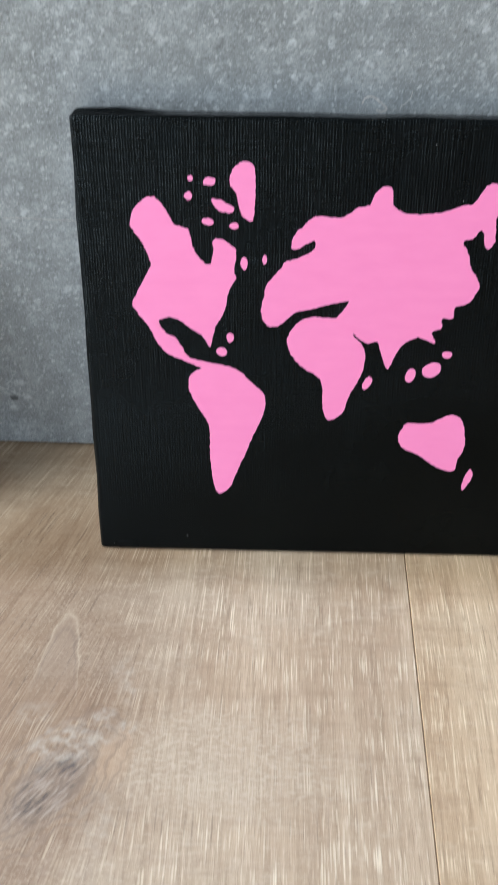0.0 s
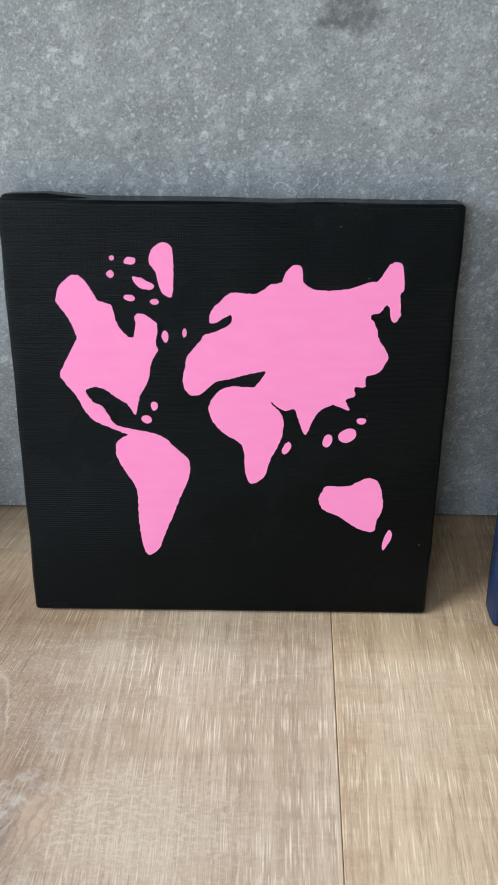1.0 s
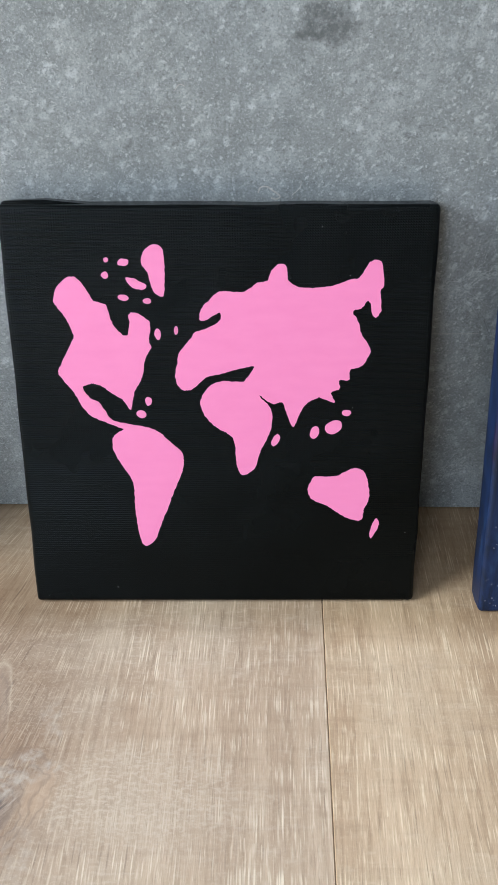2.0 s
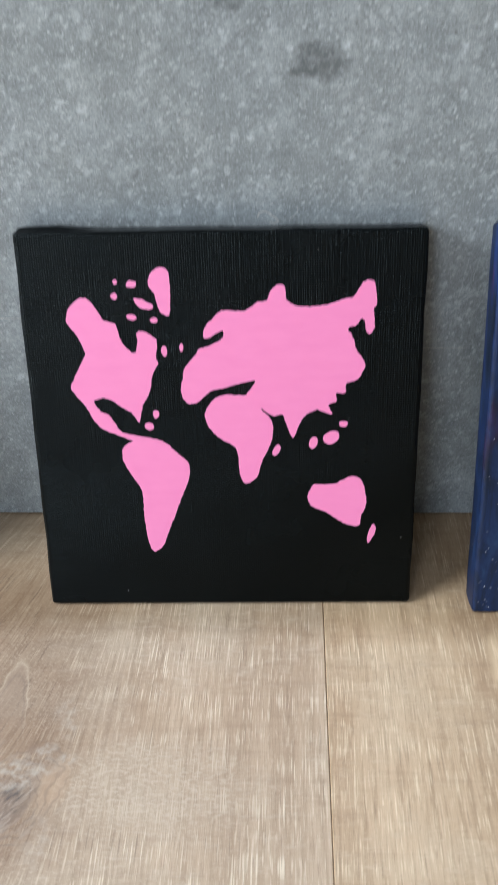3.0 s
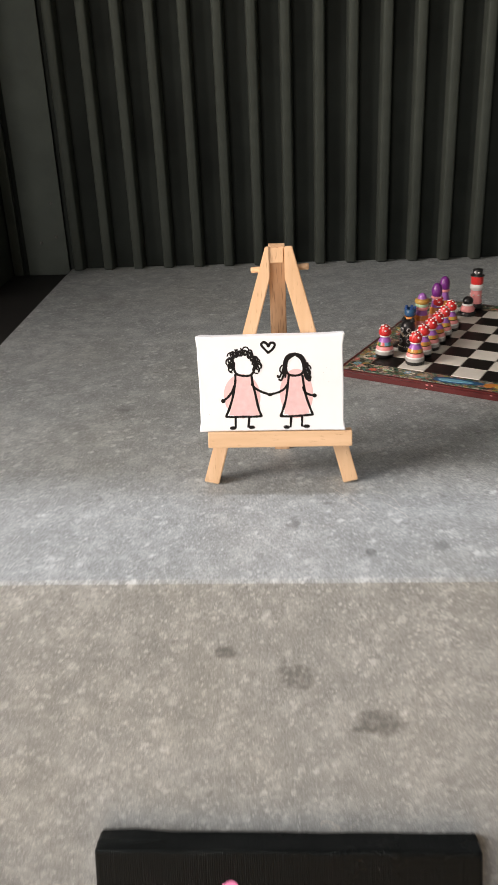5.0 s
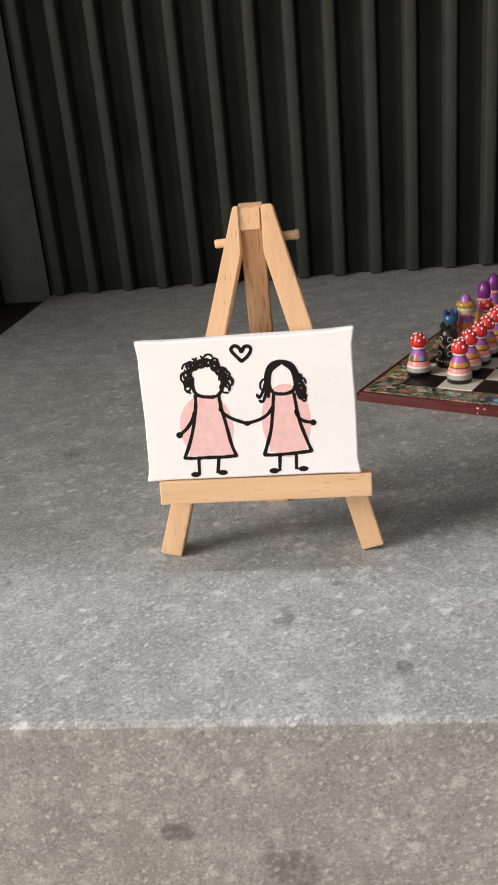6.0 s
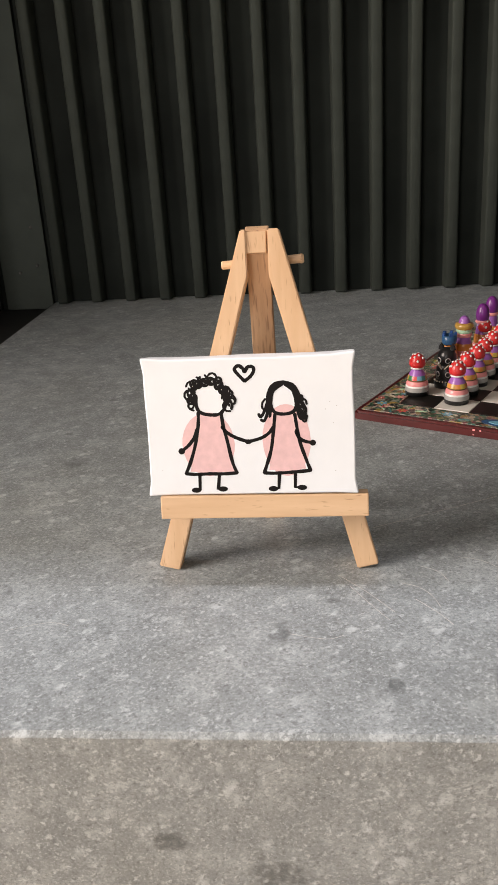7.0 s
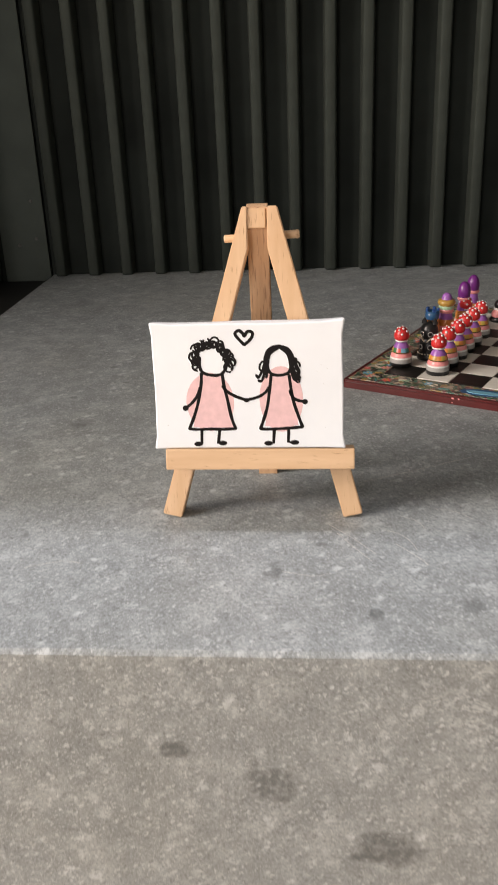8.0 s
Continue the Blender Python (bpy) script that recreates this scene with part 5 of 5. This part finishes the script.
purple = place(turned("purple_queen", [
    ("foot", "white", [(0, 0), (0.0070, 0), (0.0072, 0.003), (0.0060, 0.006)]),
    ("ring", "rose", [(0.0060, 0.006), (0.0060, 0.009), (0.0052, 0.011)]),
    ("stem", "orange", [(0.0052, 0.011), (0.0050, 0.016), (0.0043, 0.018)]),
    ("collar", "violet", [(0.0043, 0.018), (0.0036, 0.024), (0.0034, 0.026)]),
    ("band", "rose", [(0.0034, 0.026), (0.0046, 0.0275), (0.0040, 0.029)]),
    ("cap", "purple", [(0.0038, 0.029), (0.0042, 0.0325)] + dome(0.0042, 0.0335, 0.0085))], "tall chess piece with a glossy purple egg-shaped cap"), 0.0335, 0.1200)
copy_thing(purple, BOARD @ pose(0.0325 - 0.1015, 0.1420 - 0.0925, TOP))
hat = place(turned("top_hat_king", [
    ("foot", "black", [(0, 0), (0.0066, 0), (0.0068, 0.003), (0.0056, 0.006)]),
    ("ring", "rose", [(0.0056, 0.006), (0.0059, 0.009), (0.0050, 0.011)]),
    ("body", "rose", [(0.0050, 0.011), (0.0055, 0.0155), (0.0050, 0.020)]),
    ("band", "white", [(0.0050, 0.020), (0.0062, 0.0225), (0.0064, 0.0245), (0.0056, 0.0265)]),
    ("head", "red", [(0.0056, 0.0265), (0.0060, 0.030), (0.0058, 0.0345)]),
    ("brim", "black", [(0.0058, 0.0345), (0.0068, 0.0350), (0.0068, 0.0360), (0.0046, 0.0362)]),
    ("top", "black", [(0.0046, 0.0362), (0.0046, 0.0415), (0, 0.0420)])], "chess piece with a red body, white band and flat black top"), 0.0500, 0.1740)
hat.scale = (0.88, 0.88, 1.0)
for w in (-1.9, -1.1):
    bm = bmesh.new()
    bmesh.ops.create_icosphere(bm, subdivisions=1, radius=0.0009)
    bmesh.ops.translate(bm, verts=bm.verts, vec=(0.0046 * math.cos(w), 0.0046 * math.sin(w), 0.0392 * SQUAT))
    part("dot", bm, PAINT["white"], hat)
for k in range(7):
    w = 2 * math.pi * k / 7
    bm = bmesh.new()
    bmesh.ops.create_icosphere(bm, subdivisions=1, radius=0.0008)
    bmesh.ops.translate(bm, verts=bm.verts, vec=(0.0055 * math.cos(w), 0.0055 * math.sin(w), 0.0155 * SQUAT))
    part("dot", bm, PAINT["white"], hat)
place(turned("small_pawn", [
    ("foot", "black", [(0, 0), (0.0070, 0), (0.0072, 0.002), (0.0058, 0.004)]),
    ("body", "rose", [(0.0058, 0.004), (0.0062, 0.0065), (0.0044, 0.0100)]),
    ("neck", "white", [(0.0044, 0.0100), (0.0046, 0.0112), (0.0038, 0.0118)]),
    ("head", "black", [(0.0038, 0.0118)] + dome(0.0045, 0.0140, 0.0052))], "low chess piece with black foot, rose body and dark head"), 0.0490, 0.1545)

# the facing army: coral feet, blue and white bodies
bishop = place(turned("brown_cap_bishop", [
    ("foot", "coral", [(0, 0), (0.0090, 0), (0.0092, 0.004), (0.0080, 0.0070)]),
    ("hem", "red", [(0.0080, 0.0070), (0.0082, 0.0082), (0.0070, 0.0092)]),
    ("body", "white", [(0.0070, 0.0092), (0.0062, 0.0120), (0.0058, 0.0132)]),
    ("sash", "teal", [(0.0058, 0.0132), (0.0057, 0.0175), (0.0054, 0.0205)]),
    ("collar", "coral", [(0.0054, 0.0205), (0.0061, 0.0220), (0.0056, 0.0238)]),
    ("head", "brown", [(0.0056, 0.0238), (0.0060, 0.0285), (0.0054, 0.0330)]),
    ("hat_band", "green", [(0.0054, 0.0330), (0.0056, 0.0342), (0.0046, 0.0352)]),
    ("tip", "purple", [(0.0046, 0.0352)] + dome(0.0034, 0.0355, 0.0042))], "tall chess piece with a coral foot, teal sash and brown cap"), 0.1500, 0.0275)
bishop.scale = (0.84, 0.84, 0.92)
for k in range(7):
    w = 2 * math.pi * k / 7 + 0.4
    bm = box(-0.0009, 0.0009, -0.0060, -0.0054, 0.0138 * SQUAT, 0.0190 * SQUAT, 0.0002, 1)
    bmesh.ops.rotate(bm, verts=bm.verts, cent=(0, 0, 0), matrix=Matrix.Rotation(w, 3, "Z"))
    part("painted_stroke", bm, PAINT["white" if k % 2 else "sky"], bishop)
white = place(turned("white_rook", [
    ("foot", "coral", [(0, 0), (0.0086, 0), (0.0088, 0.0025), (0.0074, 0.005)]),
    ("body", "white", [(0.0074, 0.005), (0.0066, 0.011), (0.0050, 0.016)]),
    ("belt", "grey", [(0.0050, 0.016), (0.0051, 0.0168), (0.0050, 0.0175)]),
    ("head", "white", [(0.0050, 0.0175), (0.0058, 0.020), (0.0054, 0.024)] + dome(0.0045, 0.0255, 0.006))], "white chess piece with carved grooves on a coral foot"), 0.1730, 0.0275)
white.scale = (0.82, 0.82, 0.86)
for k in range(8):
    w = k * math.pi / 4
    for r, z0, z1 in ((0.0065, 0.0062, 0.0108), (0.0050, 0.0205, 0.0245)):
        bm = box(-0.0004, 0.0004, -r - 0.0006, -r + 0.0006, z0 * SQUAT, z1 * SQUAT, 0.0002, 1)
        bmesh.ops.rotate(bm, verts=bm.verts, cent=(0, 0, 0), matrix=Matrix.Rotation(w, 3, "Z"))
        part("groove", bm, PAINT["grey" if r > 0.006 else "purple"], white)
for u, v in ((0.1400, 0.0860), (0.1485, 0.0960)):
    copy_thing(white, BOARD @ pose(u - 0.1015, v - 0.0925, TOP, 0, 0, u * 9000)).scale = (0.72, 0.72, 0.86)
bluecap = place(turned("blue_cap_pawn", [
    ("foot", "coral", [(0, 0), (0.0084, 0), (0.0086, 0.0025), (0.0070, 0.005)]),
    ("body", "white", [(0.0070, 0.005), (0.0056, 0.010), (0.0050, 0.012)]),
    ("sash", "sky", [(0.0050, 0.012), (0.0048, 0.017), (0.0042, 0.019)]),
    ("cap", "blue", [(0.0042, 0.019), (0.0058, 0.021)] + dome(0.0060, 0.023, 0.0065))], "chess pawn with a round blue cap and coral foot"), 0.1720, 0.0660)
bluecap.scale = (0.82, 0.82, 0.9)
for u, v in ((0.1735, 0.0860), (0.1745, 0.1060), (0.1760, 0.1300)):
    copy_thing(bluecap, BOARD @ pose(u - 0.1015, v - 0.0925, TOP, 0, 0, u * 5000)).scale = (0.82, 0.82, 0.9)
place(turned("white_tip_queen", [
    ("foot", "coral", [(0, 0), (0.0084, 0), (0.0086, 0.003), (0.0068, 0.006)]),
    ("body", "blue", [(0.0068, 0.006), (0.0056, 0.014), (0.0046, 0.020)]),
    ("head", "black", [(0.0046, 0.020), (0.0056, 0.023), (0.0048, 0.027)]),
    ("tip", "white", [(0.0048, 0.027), (0.0052, 0.031)] + dome(0.0050, 0.033, 0.009))], "tall chess piece with a blue body and white pointed top"), 0.1490, 0.1240).scale = (0.8, 0.8, 0.94)
place(turned("blue_crown_king", [
    ("foot", "coral", [(0, 0), (0.0084, 0), (0.0086, 0.003), (0.0068, 0.006)]),
    ("body", "blue", [(0.0068, 0.006), (0.0058, 0.014), (0.0048, 0.019)]),
    ("belt", "brown", [(0.0048, 0.019), (0.0058, 0.021), (0.0052, 0.024)]),
    ("head", "white", [(0.0052, 0.024), (0.0058, 0.028), (0.0046, 0.031)]),
    ("cap", "blue", [(0.0046, 0.031), (0.0060, 0.033)] + dome(0.0060, 0.0345, 0.006))], "tall chess piece with a white head and dark blue cap"), 0.1600, 0.1210).scale = (0.8, 0.8, 0.94)

# ---- floor planks ----
W, L = 0.24, 1.2
plank_mesh = mesh_from(box(-W / 2 + 0.0001, W / 2 - 0.0001, -L / 2 + 0.0001, L / 2 - 0.0001, -0.012, 0.0, 0.0004, 1), "plank", OAK)
rnd = random.Random(11)
k = 0
for i in range(-8, 10):
    x = 0.054 - W / 2 + W * i
    start = -0.66 - L * rnd.random() if i not in (0, 1) else (-0.05 - L / 2 + 0.3 if i == 0 else 0.02 - L / 2 + 0.2)
    ys = [start + L * j for j in range(-3, 4)]
    for y in ys:
        lo, hi = max(y - L / 2, -3.075), min(y + L / 2, 0.011)
        if hi - lo < 0.02 or abs(x) > 2.3:
            continue
        pl = new("plank", plank_mesh)
        pl.parent = floor
        pl.location = (x, (lo + hi) / 2, 0)
        pl.scale = (1, (hi - lo) / L, 1)
        t = rnd.uniform(0.93, 1.06)
        pl.color = (1.0, 0.99, 0.98, 1) if i == 0 else (1.05, 1.0, 0.91, 1) if i == 1 else (t, t * 0.985, t * 0.96, 1)
